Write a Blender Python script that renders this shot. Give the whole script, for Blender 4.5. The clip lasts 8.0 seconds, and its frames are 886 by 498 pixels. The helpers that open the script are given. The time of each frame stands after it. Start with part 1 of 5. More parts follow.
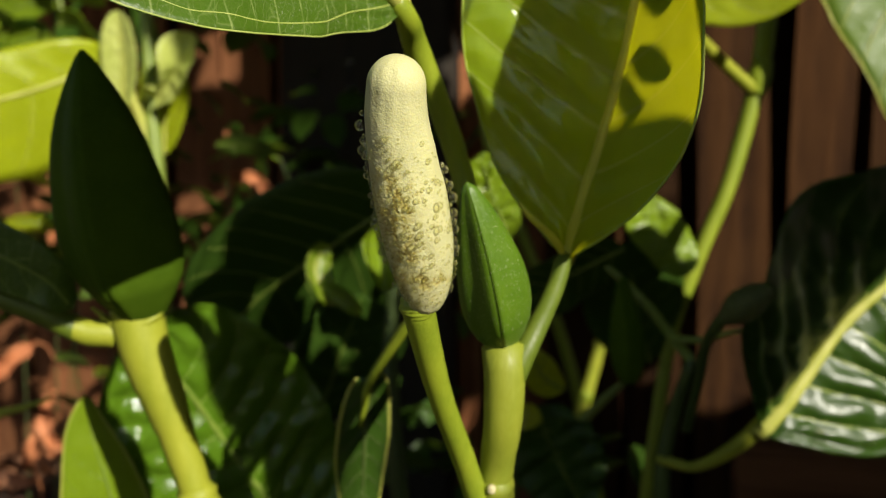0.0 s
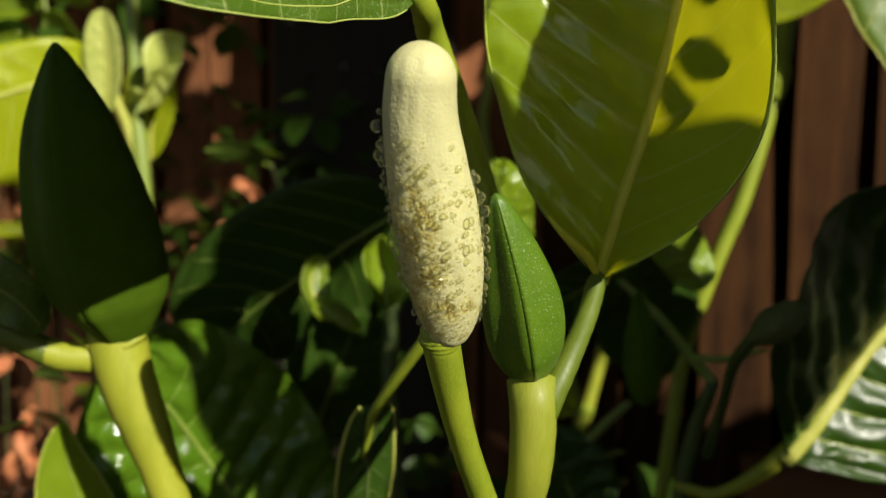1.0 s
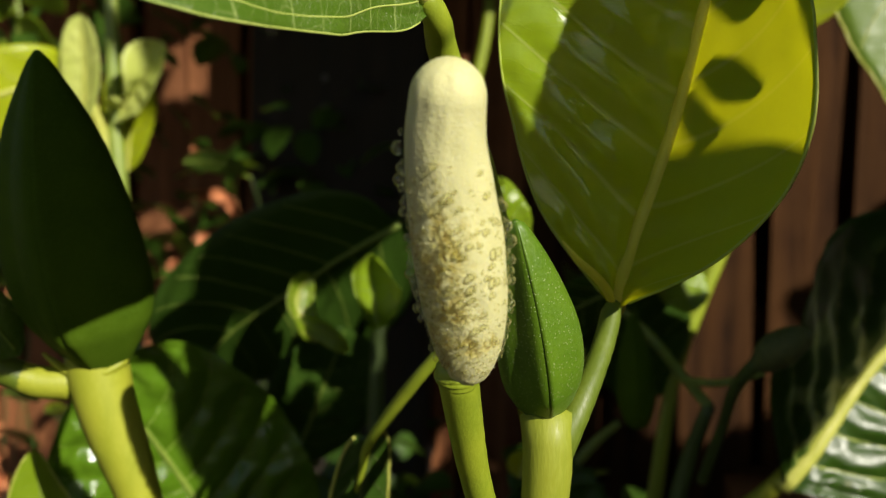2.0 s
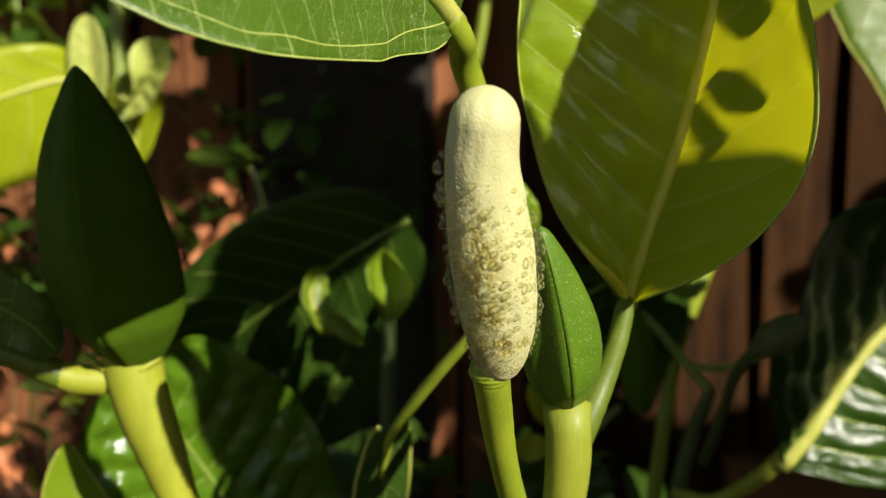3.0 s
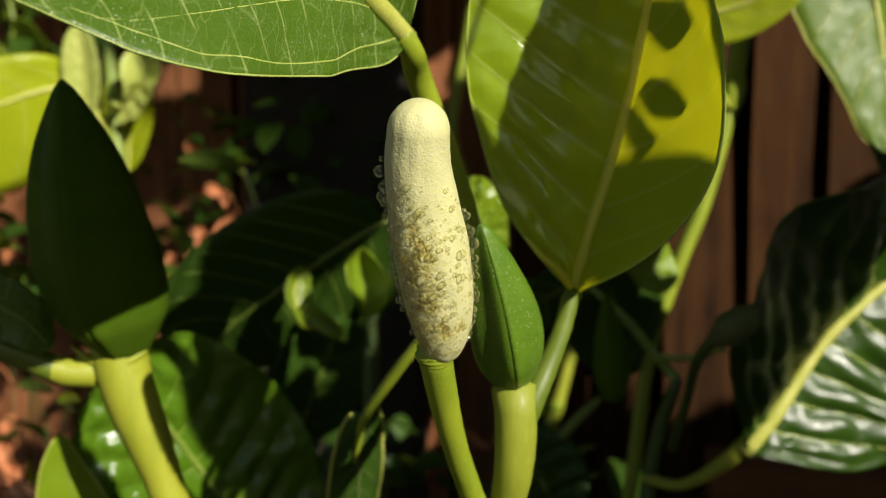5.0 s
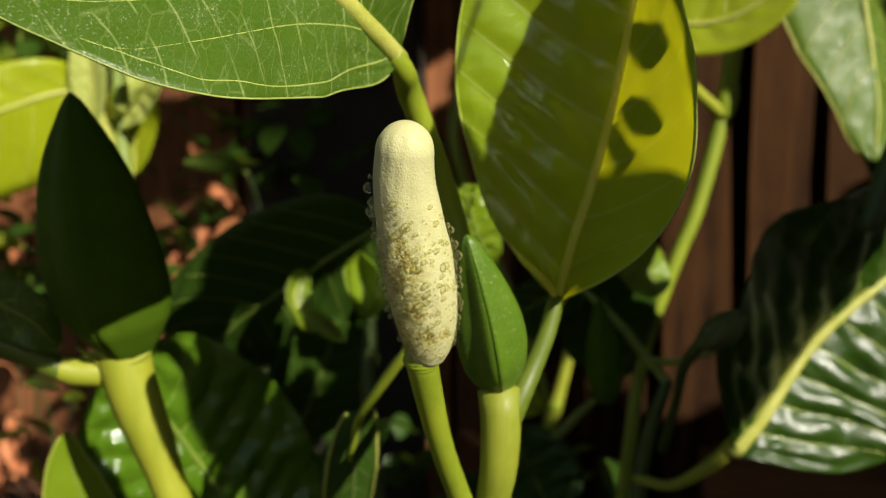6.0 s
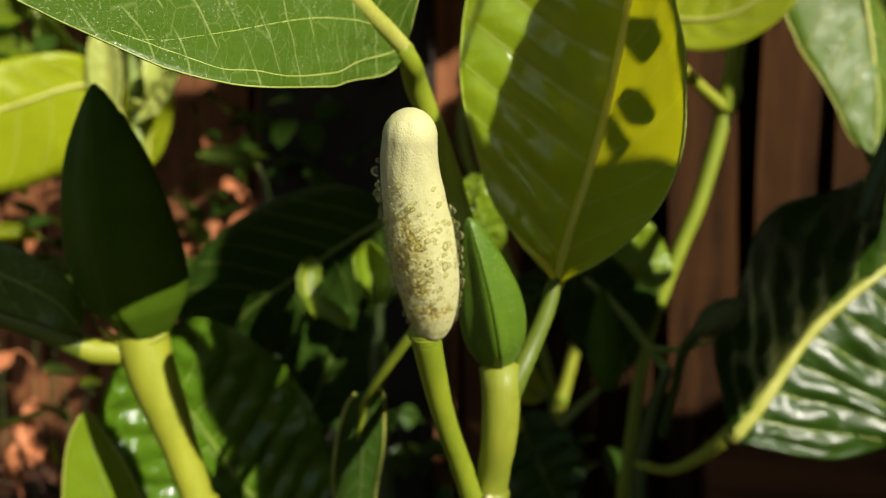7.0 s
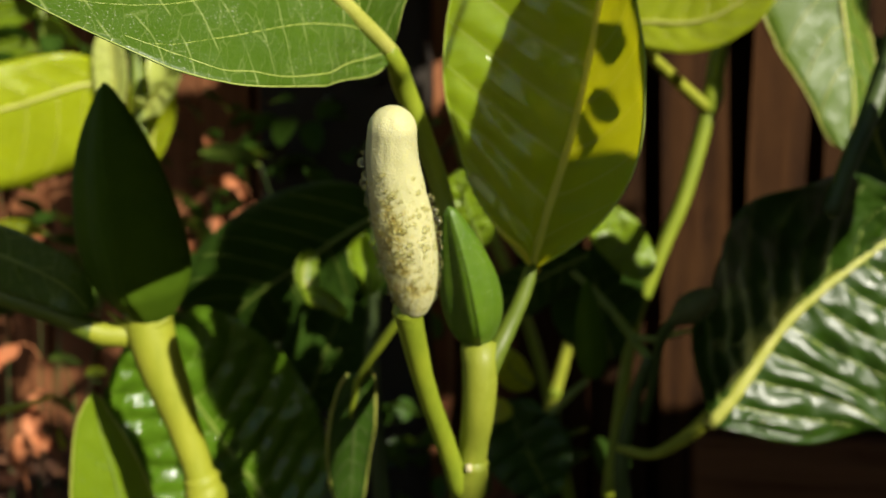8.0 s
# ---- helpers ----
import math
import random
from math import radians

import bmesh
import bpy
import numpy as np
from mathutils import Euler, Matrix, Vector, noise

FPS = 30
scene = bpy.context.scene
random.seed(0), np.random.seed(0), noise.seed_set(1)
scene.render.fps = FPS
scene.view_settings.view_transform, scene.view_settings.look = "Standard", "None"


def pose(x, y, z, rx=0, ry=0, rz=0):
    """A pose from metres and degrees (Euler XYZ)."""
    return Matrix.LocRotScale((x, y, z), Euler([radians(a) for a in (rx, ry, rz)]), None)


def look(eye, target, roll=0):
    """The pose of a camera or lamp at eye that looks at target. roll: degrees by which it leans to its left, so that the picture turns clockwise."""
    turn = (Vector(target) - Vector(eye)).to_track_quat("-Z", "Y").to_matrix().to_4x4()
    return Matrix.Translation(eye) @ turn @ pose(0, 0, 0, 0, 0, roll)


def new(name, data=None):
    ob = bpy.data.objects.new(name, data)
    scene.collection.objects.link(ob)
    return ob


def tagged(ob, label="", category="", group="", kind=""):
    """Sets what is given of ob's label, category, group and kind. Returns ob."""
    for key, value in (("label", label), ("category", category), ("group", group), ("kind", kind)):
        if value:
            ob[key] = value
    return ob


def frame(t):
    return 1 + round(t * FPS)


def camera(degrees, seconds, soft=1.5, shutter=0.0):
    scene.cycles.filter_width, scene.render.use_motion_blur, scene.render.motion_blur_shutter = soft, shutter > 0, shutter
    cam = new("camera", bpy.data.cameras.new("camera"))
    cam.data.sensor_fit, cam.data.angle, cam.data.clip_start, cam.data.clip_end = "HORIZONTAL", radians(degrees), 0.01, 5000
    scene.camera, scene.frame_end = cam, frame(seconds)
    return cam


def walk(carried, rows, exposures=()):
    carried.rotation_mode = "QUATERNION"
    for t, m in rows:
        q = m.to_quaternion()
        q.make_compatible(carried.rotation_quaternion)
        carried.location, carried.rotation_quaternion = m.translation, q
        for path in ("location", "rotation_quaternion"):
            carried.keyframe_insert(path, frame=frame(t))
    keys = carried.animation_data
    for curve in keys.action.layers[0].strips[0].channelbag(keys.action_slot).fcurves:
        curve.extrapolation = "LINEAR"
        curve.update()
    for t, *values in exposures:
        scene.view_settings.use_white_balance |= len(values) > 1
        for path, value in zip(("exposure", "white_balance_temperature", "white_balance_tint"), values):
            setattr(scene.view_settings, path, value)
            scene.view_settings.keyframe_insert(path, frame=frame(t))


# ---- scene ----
cam = camera(56.8, 8.0, soft=1.2)
PATH = [
    (0.0, (0.00306, 0.00215, 0.70368), (-0.0179, 1.9979, 0.5744), 0.13),
    (0.5, (0.00176, 0.01665, 0.70645), (-0.0033, 2.0133, 0.5904), -0.11),
    (1.0, (-0.00427, 0.02773, 0.70489), (0.0000, 2.0245, 0.5918), 0.30),
    (1.5, (-0.00595, 0.03849, 0.70603), (0.0325, 2.0357, 0.6077), 0.91),
    (1.7, (-0.00790, 0.03980, 0.70620), (0.0540, 2.0376, 0.6290), 1.10),
    (2.8, (-0.02090, 0.02970, 0.71210), (0.0560, 2.0250, 0.5935), 0.60),
    (3.0, (-0.02023, 0.02689, 0.71226), (0.0650, 2.0214, 0.5910), 0.14),
    (3.5, (-0.01783, 0.02046, 0.71187), (0.0664, 2.0152, 0.5938), -0.04),
    (4.0, (-0.01521, 0.01461, 0.71150), (0.0635, 2.0099, 0.5985), -0.28),
    (4.5, (-0.00879, 0.01198, 0.71146), (0.0747, 2.0065, 0.5895), -0.36),
    (4.7, (-0.00990, 0.01120, 0.71130), (0.0770, 2.0060, 0.5955), -0.45),
    (5.8, (-0.00780, 0.00100, 0.71580), (0.0655, 1.9950, 0.5755), -0.35),
    (6.0, (-0.00629, -0.00100, 0.71538), (0.0685, 1.9939, 0.5930), -0.14),
    (6.5, (-0.00628, -0.00603, 0.71406), (0.0517, 1.9890, 0.5859), -0.17),
    (7.0, (-0.00512, -0.01288, 0.71235), (0.0458, 1.9822, 0.5822), 0.11),
    (7.5, (-0.00283, -0.01948, 0.71221), (0.0448, 1.9763, 0.5912), 0.35),
    (8.0, (-0.00036, -0.03233, 0.70969), (0.0479, 1.9629, 0.5803), 0.25),
]
cam.data.dof.use_dof, cam.data.dof.focus_distance, cam.data.dof.aperture_fstop = True, 0.158, 15.0
walk(cam, [(t, look(eye, target, roll)) for t, eye, target, roll in PATH],
     [(0.0, 0.36), (1.5, 0.36), (3.0, 0.60), (4.0, 0.46), (4.7, 0.42), (6.0, 0.39), (8.0, 0.44)])

# ---- world, sun ----
SUN_AZ, SUN_EL = 35.0, 26.5          # degrees to the right of the way back to the eye, and above the horizon
to_sun = Vector((math.sin(radians(SUN_AZ)) * math.cos(radians(SUN_EL)),
                 -math.cos(radians(SUN_AZ)) * math.cos(radians(SUN_EL)),
                 math.sin(radians(SUN_EL))))
world = bpy.data.worlds.new("sky")
scene.world = world
world.use_nodes = True
wn = world.node_tree.nodes
sky = wn.new("ShaderNodeTexSky")
sky.sky_type = "NISHITA"
sky.sun_disc = False
sky.sun_elevation = radians(SUN_EL)
sky.sun_rotation = math.atan2(to_sun.x, to_sun.y)
world.node_tree.links.new(sky.outputs[0], wn["Background"].inputs[0])
wn["Background"].inputs[1].default_value = 0.050
sun_data = bpy.data.lights.new("sun", "SUN")
sun_data.energy, sun_data.angle, sun_data.color = 5.0, radians(0.53), (1.0, 0.93, 0.80)
sun = new("sun", sun_data)
sun.matrix_world = look(to_sun * 3, (0, 0, 0))


# ---- materials ----
def material(name):
    m = bpy.data.materials.new(name)
    m.use_nodes = True
    nt = m.node_tree
    return m, nt, nt.nodes["Principled BSDF"], nt.nodes["Material Output"]


def node(nt, kind, **values):
    n = nt.nodes.new(kind)
    for k, v in values.items():
        n.inputs[k.replace("_", " ")].default_value = v
    return n


def ramp(nt, fac, stops):
    n = nt.nodes.new("ShaderNodeValToRGB")
    while len(n.color_ramp.elements) < len(stops):
        n.color_ramp.elements.new(0.5)
    for e, (at, c) in zip(n.color_ramp.elements, stops):
        e.position, e.color = at, (*c, 1)
    nt.links.new(fac, n.inputs[0])
    return n.outputs[0]


def mix(nt, fac, a, b, blend="MIX"):
    n = nt.nodes.new("ShaderNodeMix")
    n.data_type, n.blend_type = "RGBA", blend
    for sock, v in ((n.inputs[0], fac), (n.inputs[6], a), (n.inputs[7], b)):
        if isinstance(v, (int, float)):
            sock.default_value = v
        elif isinstance(v, tuple):
            sock.default_value = (*v, 1)
        else:
            nt.links.new(v, sock)
    return n.outputs[2]


def noise_tex(nt, coord, scale, detail=4.0, rough=0.55):
    n = node(nt, "ShaderNodeTexNoise", Scale=scale, Detail=detail, Roughness=rough)
    nt.links.new(coord, n.inputs["Vector"])
    return n.outputs["Fac"]


def bump(nt, height, strength, distance, under=None):
    n = node(nt, "ShaderNodeBump", Strength=strength, Distance=distance)
    nt.links.new(height, n.inputs["Height"])
    if under is not None:
        nt.links.new(under, n.inputs["Normal"])
    return n.outputs["Normal"]


def coords(nt, which="Object"):
    return nt.nodes.new("ShaderNodeTexCoord").outputs[which]


def leaf_material(name, green, dark, glow, vein, rough=0.32, through_light=0.4, net=0.35, spots=0.0, relief=1.0, cross=0.0, lines=0.0, coat=0.0):
    """Leaf blade: mottled green, a fine net of veins, gloss, light shining through."""
    m, nt, bsdf, out = material(name)
    uv = coords(nt, "UV")
    big = noise_tex(nt, uv, 45.0, 3.0)
    fine = noise_tex(nt, uv, 700.0, 4.0)
    base = mix(nt, big, dark, green)
    base = mix(nt, ramp(nt, fine, [(0.35, (0, 0, 0)), (0.7, (0.35, 0.35, 0.35))]), base, green)
    # net of small veins, warped so that no cell is straight-sided
    warp = node(nt, "ShaderNodeTexNoise", Scale=160.0, Detail=2.0)
    nt.links.new(uv, warp.inputs["Vector"])
    shift = nt.nodes.new("ShaderNodeVectorMath")
    shift.operation = "MULTIPLY_ADD"
    nt.links.new(warp.outputs["Color"], shift.inputs[0])
    shift.inputs[1].default_value = (0.004, 0.004, 0.0)
    nt.links.new(uv, shift.inputs[2])
    stretch = nt.nodes.new("ShaderNodeMapping")
    stretch.inputs["Scale"].default_value = (1.0, 0.24, 1.0)
    nt.links.new(shift.outputs[0], stretch.inputs["Vector"])
    cells = node(nt, "ShaderNodeTexVoronoi", Scale=290.0)
    cells.feature = "DISTANCE_TO_EDGE"
    nt.links.new(stretch.outputs[0], cells.inputs["Vector"])
    small = node(nt, "ShaderNodeTexVoronoi", Scale=750.0)
    small.feature = "DISTANCE_TO_EDGE"
    nt.links.new(shift.outputs[0], small.inputs["Vector"])
    line = ramp(nt, cells.outputs["Distance"], [(0.0, (1, 1, 1)), (0.032, (0, 0, 0))])
    line2 = ramp(nt, small.outputs["Distance"], [(0.0, (0.30, 0.30, 0.30)), (0.10, (0, 0, 0))])
    net_all = mix(nt, 1.0, line, line2, "ADD")
    scaled = mix(nt, 1.0, net_all, (net, net, net), "MULTIPLY")
    if cross:
        # fine veins running side by side across the blade
        bands = node(nt, "ShaderNodeTexWave", Scale=42.0, Distortion=4.0, Detail=2.0, Detail_Scale=0.7)
        lean = nt.nodes.new("ShaderNodeMapping")
        lean.inputs["Rotation"].default_value = (0.0, 0.0, 0.58)
        lean.inputs["Scale"].default_value = (1.0, 0.8, 1.0)
        nt.links.new(uv, lean.inputs["Vector"])
        nt.links.new(lean.outputs[0], bands.inputs["Vector"])
        thin = ramp(nt, bands.outputs["Fac"], [(0.984, (0, 0, 0)), (1.0, (cross, cross, cross))])
        faded = mix(nt, 1.0, thin, ramp(nt, noise_tex(nt, uv, 130.0, 2.0), [(0.38, (0, 0, 0)), (0.55, (1, 1, 1))]), "MULTIPLY")
        scaled = mix(nt, 1.0, scaled, faded, "ADD")
    if lines:
        # side veins: thin pale lines that narrow towards the margin
        own = nt.nodes.new("ShaderNodeUVMap")
        own.uv_map = "Veins"
        sep = nt.nodes.new("ShaderNodeSeparateXYZ")
        nt.links.new(own.outputs[0], sep.inputs[0])
        steps_ = [("ADD", sep.outputs["X"], 0.5), ("FRACT", None, None), ("SUBTRACT", None, 0.5), ("ABSOLUTE", None, None)]
        last = None
        for op, first, second in steps_:
            n_ = nt.nodes.new("ShaderNodeMath")
            n_.operation = op
            nt.links.new(first if first is not None else last, n_.inputs[0])
            if second is not None:
                n_.inputs[1].default_value = second
            last = n_.outputs[0]
        wide = nt.nodes.new("ShaderNodeMath")
        wide.operation = "MULTIPLY_ADD"
        nt.links.new(sep.outputs["Y"], wide.inputs[0])
        wide.inputs[1].default_value, wide.inputs[2].default_value = 0.035, 0.0
        thin_ = nt.nodes.new("ShaderNodeMath")
        thin_.operation = "ADD"
        nt.links.new(last, thin_.inputs[0])
        nt.links.new(wide.outputs[0], thin_.inputs[1])
        strip = ramp(nt, thin_.outputs[0], [(0.026, (lines,) * 3), (0.075, (0, 0, 0))])
        scaled = mix(nt, 1.0, scaled, strip, "ADD")
        net_all = mix(nt, 1.0, net_all, strip, "ADD")
    colour = mix(nt, scaled, base, vein)
    if spots:
        dust = noise_tex(nt, uv, 1500.0, 2.0)
        patch = noise_tex(nt, uv, 60.0, 3.0)
        both = mix(nt, 1.0, ramp(nt, dust, [(0.60, (0, 0, 0)), (0.72, (1, 1, 1))]), ramp(nt, patch, [(0.45, (0, 0, 0)), (0.7, (spots, spots, spots))]), "MULTIPLY")
        colour = mix(nt, both, colour, (0.55, 0.58, 0.42))
    nt.links.new(colour, bsdf.inputs["Base Color"])
    bsdf.inputs["Specular IOR Level"].default_value = 0.5
    bsdf.inputs["Coat Weight"].default_value = coat
    bsdf.inputs["Coat Roughness"].default_value = 0.13
    bsdf.inputs["Coat IOR"].default_value = 1.7
    rough_n = ramp(nt, noise_tex(nt, uv, 120.0, 3.0), [(0.3, (rough * 0.75,) * 3), (0.75, (rough * 1.35,) * 3)])
    nt.links.new(rough_n, bsdf.inputs["Roughness"])
    b1 = bump(nt, net_all, 0.35 * relief, 0.0002)
    b2 = bump(nt, fine, 0.25 * relief, 0.0002, b1)
    nt.links.new(b2, bsdf.inputs["Normal"])
    trans = nt.nodes.new("ShaderNodeBsdfTranslucent")
    tcol = mix(nt, big, tuple(c * 0.8 for c in glow), glow)
    nt.links.new(tcol, trans.inputs["Color"])
    ms = nt.nodes.new("ShaderNodeMixShader")
    ms.inputs[0].default_value = through_light
    nt.links.new(bsdf.outputs[0], ms.inputs[1])
    nt.links.new(trans.outputs[0], ms.inputs[2])
    nt.links.new(ms.outputs[0], out.inputs["Surface"])
    return m


def soft_material(name, a, b, rough=0.45, scale=150.0, grain=0.3, through_light=0.0, glow=(0.5, 0.6, 0.05), fleck=None, streak=1.0):
    """Stems, veins, buds: two tones in patches, fine grain, sometimes pale flecks."""
    m, nt, bsdf, out = material(name)
    obj = coords(nt, "Object")
    if streak != 1.0:
        mp = nt.nodes.new("ShaderNodeMapping")
        mp.inputs["Scale"].default_value = (1.0, 1.0, streak)
        nt.links.new(obj, mp.inputs["Vector"])
        obj = mp.outputs[0]
    patch = noise_tex(nt, obj, scale, 4.0)
    fine = noise_tex(nt, obj, scale * 14, 3.0)
    colour = mix(nt, ramp(nt, patch, [(0.3, (0, 0, 0)), (0.7, (1, 1, 1))]), a, b)
    colour = mix(nt, ramp(nt, fine, [(0.45, (0, 0, 0)), (0.75, (grain, grain, grain))]), colour, tuple(min(1, c * 1.6 + 0.02) for c in b))
    if fleck:
        f = node(nt, "ShaderNodeTexVoronoi", Scale=fleck)
        nt.links.new(obj, f.inputs["Vector"])
        colour = mix(nt, ramp(nt, f.outputs["Distance"], [(0.10, (0.75, 0.75, 0.75)), (0.2, (0, 0, 0))]), colour, (0.55, 0.62, 0.38))
    nt.links.new(colour, bsdf.inputs["Base Color"])
    r = ramp(nt, fine, [(0.3, (rough * 0.8,) * 3), (0.7, (min(1, rough * 1.2),) * 3)])
    nt.links.new(r, bsdf.inputs["Roughness"])
    nt.links.new(bump(nt, fine, 0.35, 0.0002), bsdf.inputs["Normal"])
    if through_light:
        trans = nt.nodes.new("ShaderNodeBsdfTranslucent")
        trans.inputs["Color"].default_value = (*glow, 1)
        ms = nt.nodes.new("ShaderNodeMixShader")
        ms.inputs[0].default_value = through_light
        nt.links.new(bsdf.outputs[0], ms.inputs[1])
        nt.links.new(trans.outputs[0], ms.inputs[2])
        nt.links.new(ms.outputs[0], out.inputs["Surface"])
    return m


def spike_material():
    """Pale cream-yellow spike, closely set with tiny florets, ochre in the pits where the nectar ran."""
    m, nt, bsdf, out = material("flower_spike_skin")
    obj = coords(nt, "Object")
    pits = nt.nodes.new("ShaderNodeAttribute")
    pits.attribute_name = "pits"
    florets = node(nt, "ShaderNodeTexVoronoi", Scale=2600.0)
    nt.links.new(obj, florets.inputs["Vector"])
    broad = noise_tex(nt, obj, 130.0, 4.0)
    mid = noise_tex(nt, obj, 620.0, 5.0, 0.65)
    colour = mix(nt, broad, (0.52, 0.51, 0.24), (0.62, 0.61, 0.34))
    colour = mix(nt, ramp(nt, florets.outputs["Distance"], [(0.0, (0.0, 0.0, 0.0)), (0.7, (0.30, 0.30, 0.30))]), colour, (0.52, 0.49, 0.18))
    colour = mix(nt, ramp(nt, pits.outputs["Fac"], [(0.10, (0, 0, 0)), (0.60, (0.8, 0.8, 0.8))]), colour, (0.47, 0.41, 0.115))
    deep = mix(nt, 1.0, ramp(nt, pits.outputs["Fac"], [(0.40, (0, 0, 0)), (0.85, (1, 1, 1))]), ramp(nt, mid, [(0.40, (0, 0, 0)), (0.60, (0.85, 0.85, 0.85))]), "MULTIPLY")
    colour = mix(nt, deep, colour, (0.34, 0.25, 0.06))
    nt.links.new(colour, bsdf.inputs["Base Color"])
    wet = ramp(nt, pits.outputs["Fac"], [(0.1, (0.62, 0.62, 0.62)), (0.6, (0.36, 0.36, 0.36))])
    nt.links.new(wet, bsdf.inputs["Roughness"])
    bsdf.inputs["Subsurface Weight"].default_value = 0.18
    bsdf.inputs["Subsurface Radius"].default_value = (1.0, 0.8, 0.3)
    bsdf.inputs["Subsurface Scale"].default_value = 0.0010
    b1 = bump(nt, florets.outputs["Distance"], 0.22, 0.0003)
    b2 = bump(nt, mid, 0.07, 0.0005, b1)
    nt.links.new(b2, bsdf.inputs["Normal"])
    return m


def drop_material():
    """Clear sticky drop: mostly see-through, slightly clouded, with some refraction and a shining skin."""
    m, nt, bsdf, out = material("clear_drop")
    clear = nt.nodes.new("ShaderNodeBsdfTransparent")
    clear.inputs["Color"].default_value = (1.0, 0.99, 0.86, 1)
    cloud = nt.nodes.new("ShaderNodeBsdfTranslucent")
    cloud.inputs["Color"].default_value = (0.98, 0.95, 0.42, 1)
    glass = node(nt, "ShaderNodeBsdfGlass", Roughness=0.02, IOR=1.42)
    shine = node(nt, "ShaderNodeBsdfGlossy", Roughness=0.09)
    rim_ = node(nt, "ShaderNodeFresnel", IOR=1.50)
    part_ = nt.nodes.new("ShaderNodeMath")
    part_.operation = "MULTIPLY_ADD"
    nt.links.new(rim_.outputs[0], part_.inputs[0])
    part_.inputs[1].default_value, part_.inputs[2].default_value = 0.55, 0.05
    last = clear.outputs[0]
    for shader, share in ((glass, 0.05), (cloud, 0.04), (shine, part_.outputs[0])):
        ms = nt.nodes.new("ShaderNodeMixShader")
        if isinstance(share, float):
            ms.inputs[0].default_value = share
        else:
            nt.links.new(share, ms.inputs[0])
        nt.links.new(last, ms.inputs[1])
        nt.links.new(shader.outputs[0], ms.inputs[2])
        last = ms.outputs[0]
    nt.links.new(last, out.inputs["Surface"])
    return m


def wood_material(name, dark, light, worn):
    """Weathered brown fence boards: grain along the board, darker streaks, each board its own tone."""
    m, nt, bsdf, out = material(name)
    obj = coords(nt, "Object")
    mp = nt.nodes.new("ShaderNodeMapping")
    mp.inputs["Scale"].default_value = (1.0, 1.0, 0.06)
    nt.links.new(obj, mp.inputs["Vector"])
    info = nt.nodes.new("ShaderNodeObjectInfo")
    off = nt.nodes.new("ShaderNodeVectorMath")
    off.operation = "ADD"
    nt.links.new(mp.outputs[0], off.inputs[0])
    nt.links.new(info.outputs["Random"], off.inputs[1])
    grain = ramp(nt, noise_tex(nt, off.outputs[0], 48.0, 7.0, 0.7), [(0.36, (0, 0, 0)), (0.64, (1, 1, 1))])
    patch = noise_tex(nt, obj, 9.0, 4.0)
    colour = mix(nt, grain, dark, light)
    colour = mix(nt, ramp(nt, patch, [(0.4, (0, 0, 0)), (0.75, (0.7, 0.7, 0.7))]), colour, worn)
    tone = ramp(nt, info.outputs["Random"], [(0.0, (0.55, 0.52, 0.50)), (1.0, (1.15, 1.05, 1.0))])
    colour = mix(nt, 1.0, colour, tone, "MULTIPLY")
    nt.links.new(colour, bsdf.inputs["Base Color"])
    bsdf.inputs["Roughness"].default_value = 0.85
    bsdf.inputs["Specular IOR Level"].default_value = 0.12
    nt.links.new(bump(nt, grain, 0.6, 0.002), bsdf.inputs["Normal"])
    return m


def earth_material(name, stops, scale, height):
    m, nt, bsdf, out = material(name)
    obj = coords(nt, "Object")
    n1 = noise_tex(nt, obj, scale, 8.0, 0.65)
    n2 = noise_tex(nt, obj, scale * 9, 5.0)
    colour = mix(nt, 0.4, ramp(nt, n1, stops), ramp(nt, n2, stops))
    isl = nt.nodes.new("ShaderNodeNewGeometry")
    tone = ramp(nt, isl.outputs["Random Per Island"], [(0.0, (0.5, 0.45, 0.42)), (0.6, (1.0, 0.95, 0.9)), (1.0, (1.5, 1.35, 1.2))])
    colour = mix(nt, 1.0, colour, tone, "MULTIPLY")
    nt.links.new(colour, bsdf.inputs["Base Color"])
    bsdf.inputs["Roughness"].default_value = 0.9
    nt.links.new(bump(nt, n2, 0.7, height), bsdf.inputs["Normal"])
    return m


LEAF_TOP = leaf_material("leaf_mid_green", (0.082, 0.158, 0.010), (0.050, 0.112, 0.008), (0.30, 0.42, 0.02), (0.36, 0.44, 0.14), 0.36, 0.26, 0.22, spots=0.9, cross=0.55)
# base colour raised well above real leaf green to carry the sunlit glow
LEAF_GLOW = leaf_material("leaf_glow_yellow_green", (0.43, 0.61, 0.018), (0.33, 0.51, 0.016), (0.98, 0.95, 0.010), (0.80, 0.84, 0.26), 0.20, 0.55, 0.05, relief=0.7, lines=0.5, coat=1.0)
# dark copy of the leaf green; shade is partly put into this colour
LEAF_DARK = leaf_material("leaf_shade_green", (0.045, 0.095, 0.010), (0.025, 0.06, 0.007), (0.22, 0.36, 0.02), (0.12, 0.20, 0.05), 0.36, 0.22, 0.12)
LEAF_GLOSS = leaf_material("leaf_glossy_green", (0.030, 0.076, 0.004), (0.018, 0.048, 0.003), (0.22, 0.36, 0.02), (0.30, 0.36, 0.07), 0.36, 0.16, 0.10, relief=0.6)
LEAF_GLOSS.node_tree.nodes["Principled BSDF"].inputs["Specular IOR Level"].default_value = 0.7
LEAF_MID = leaf_material("leaf_glossy_mid_green", (0.085, 0.175, 0.008), (0.055, 0.125, 0.006), (0.30, 0.45, 0.02), (0.26, 0.34, 0.05), 0.17, 0.12, 0.12, relief=0.7)
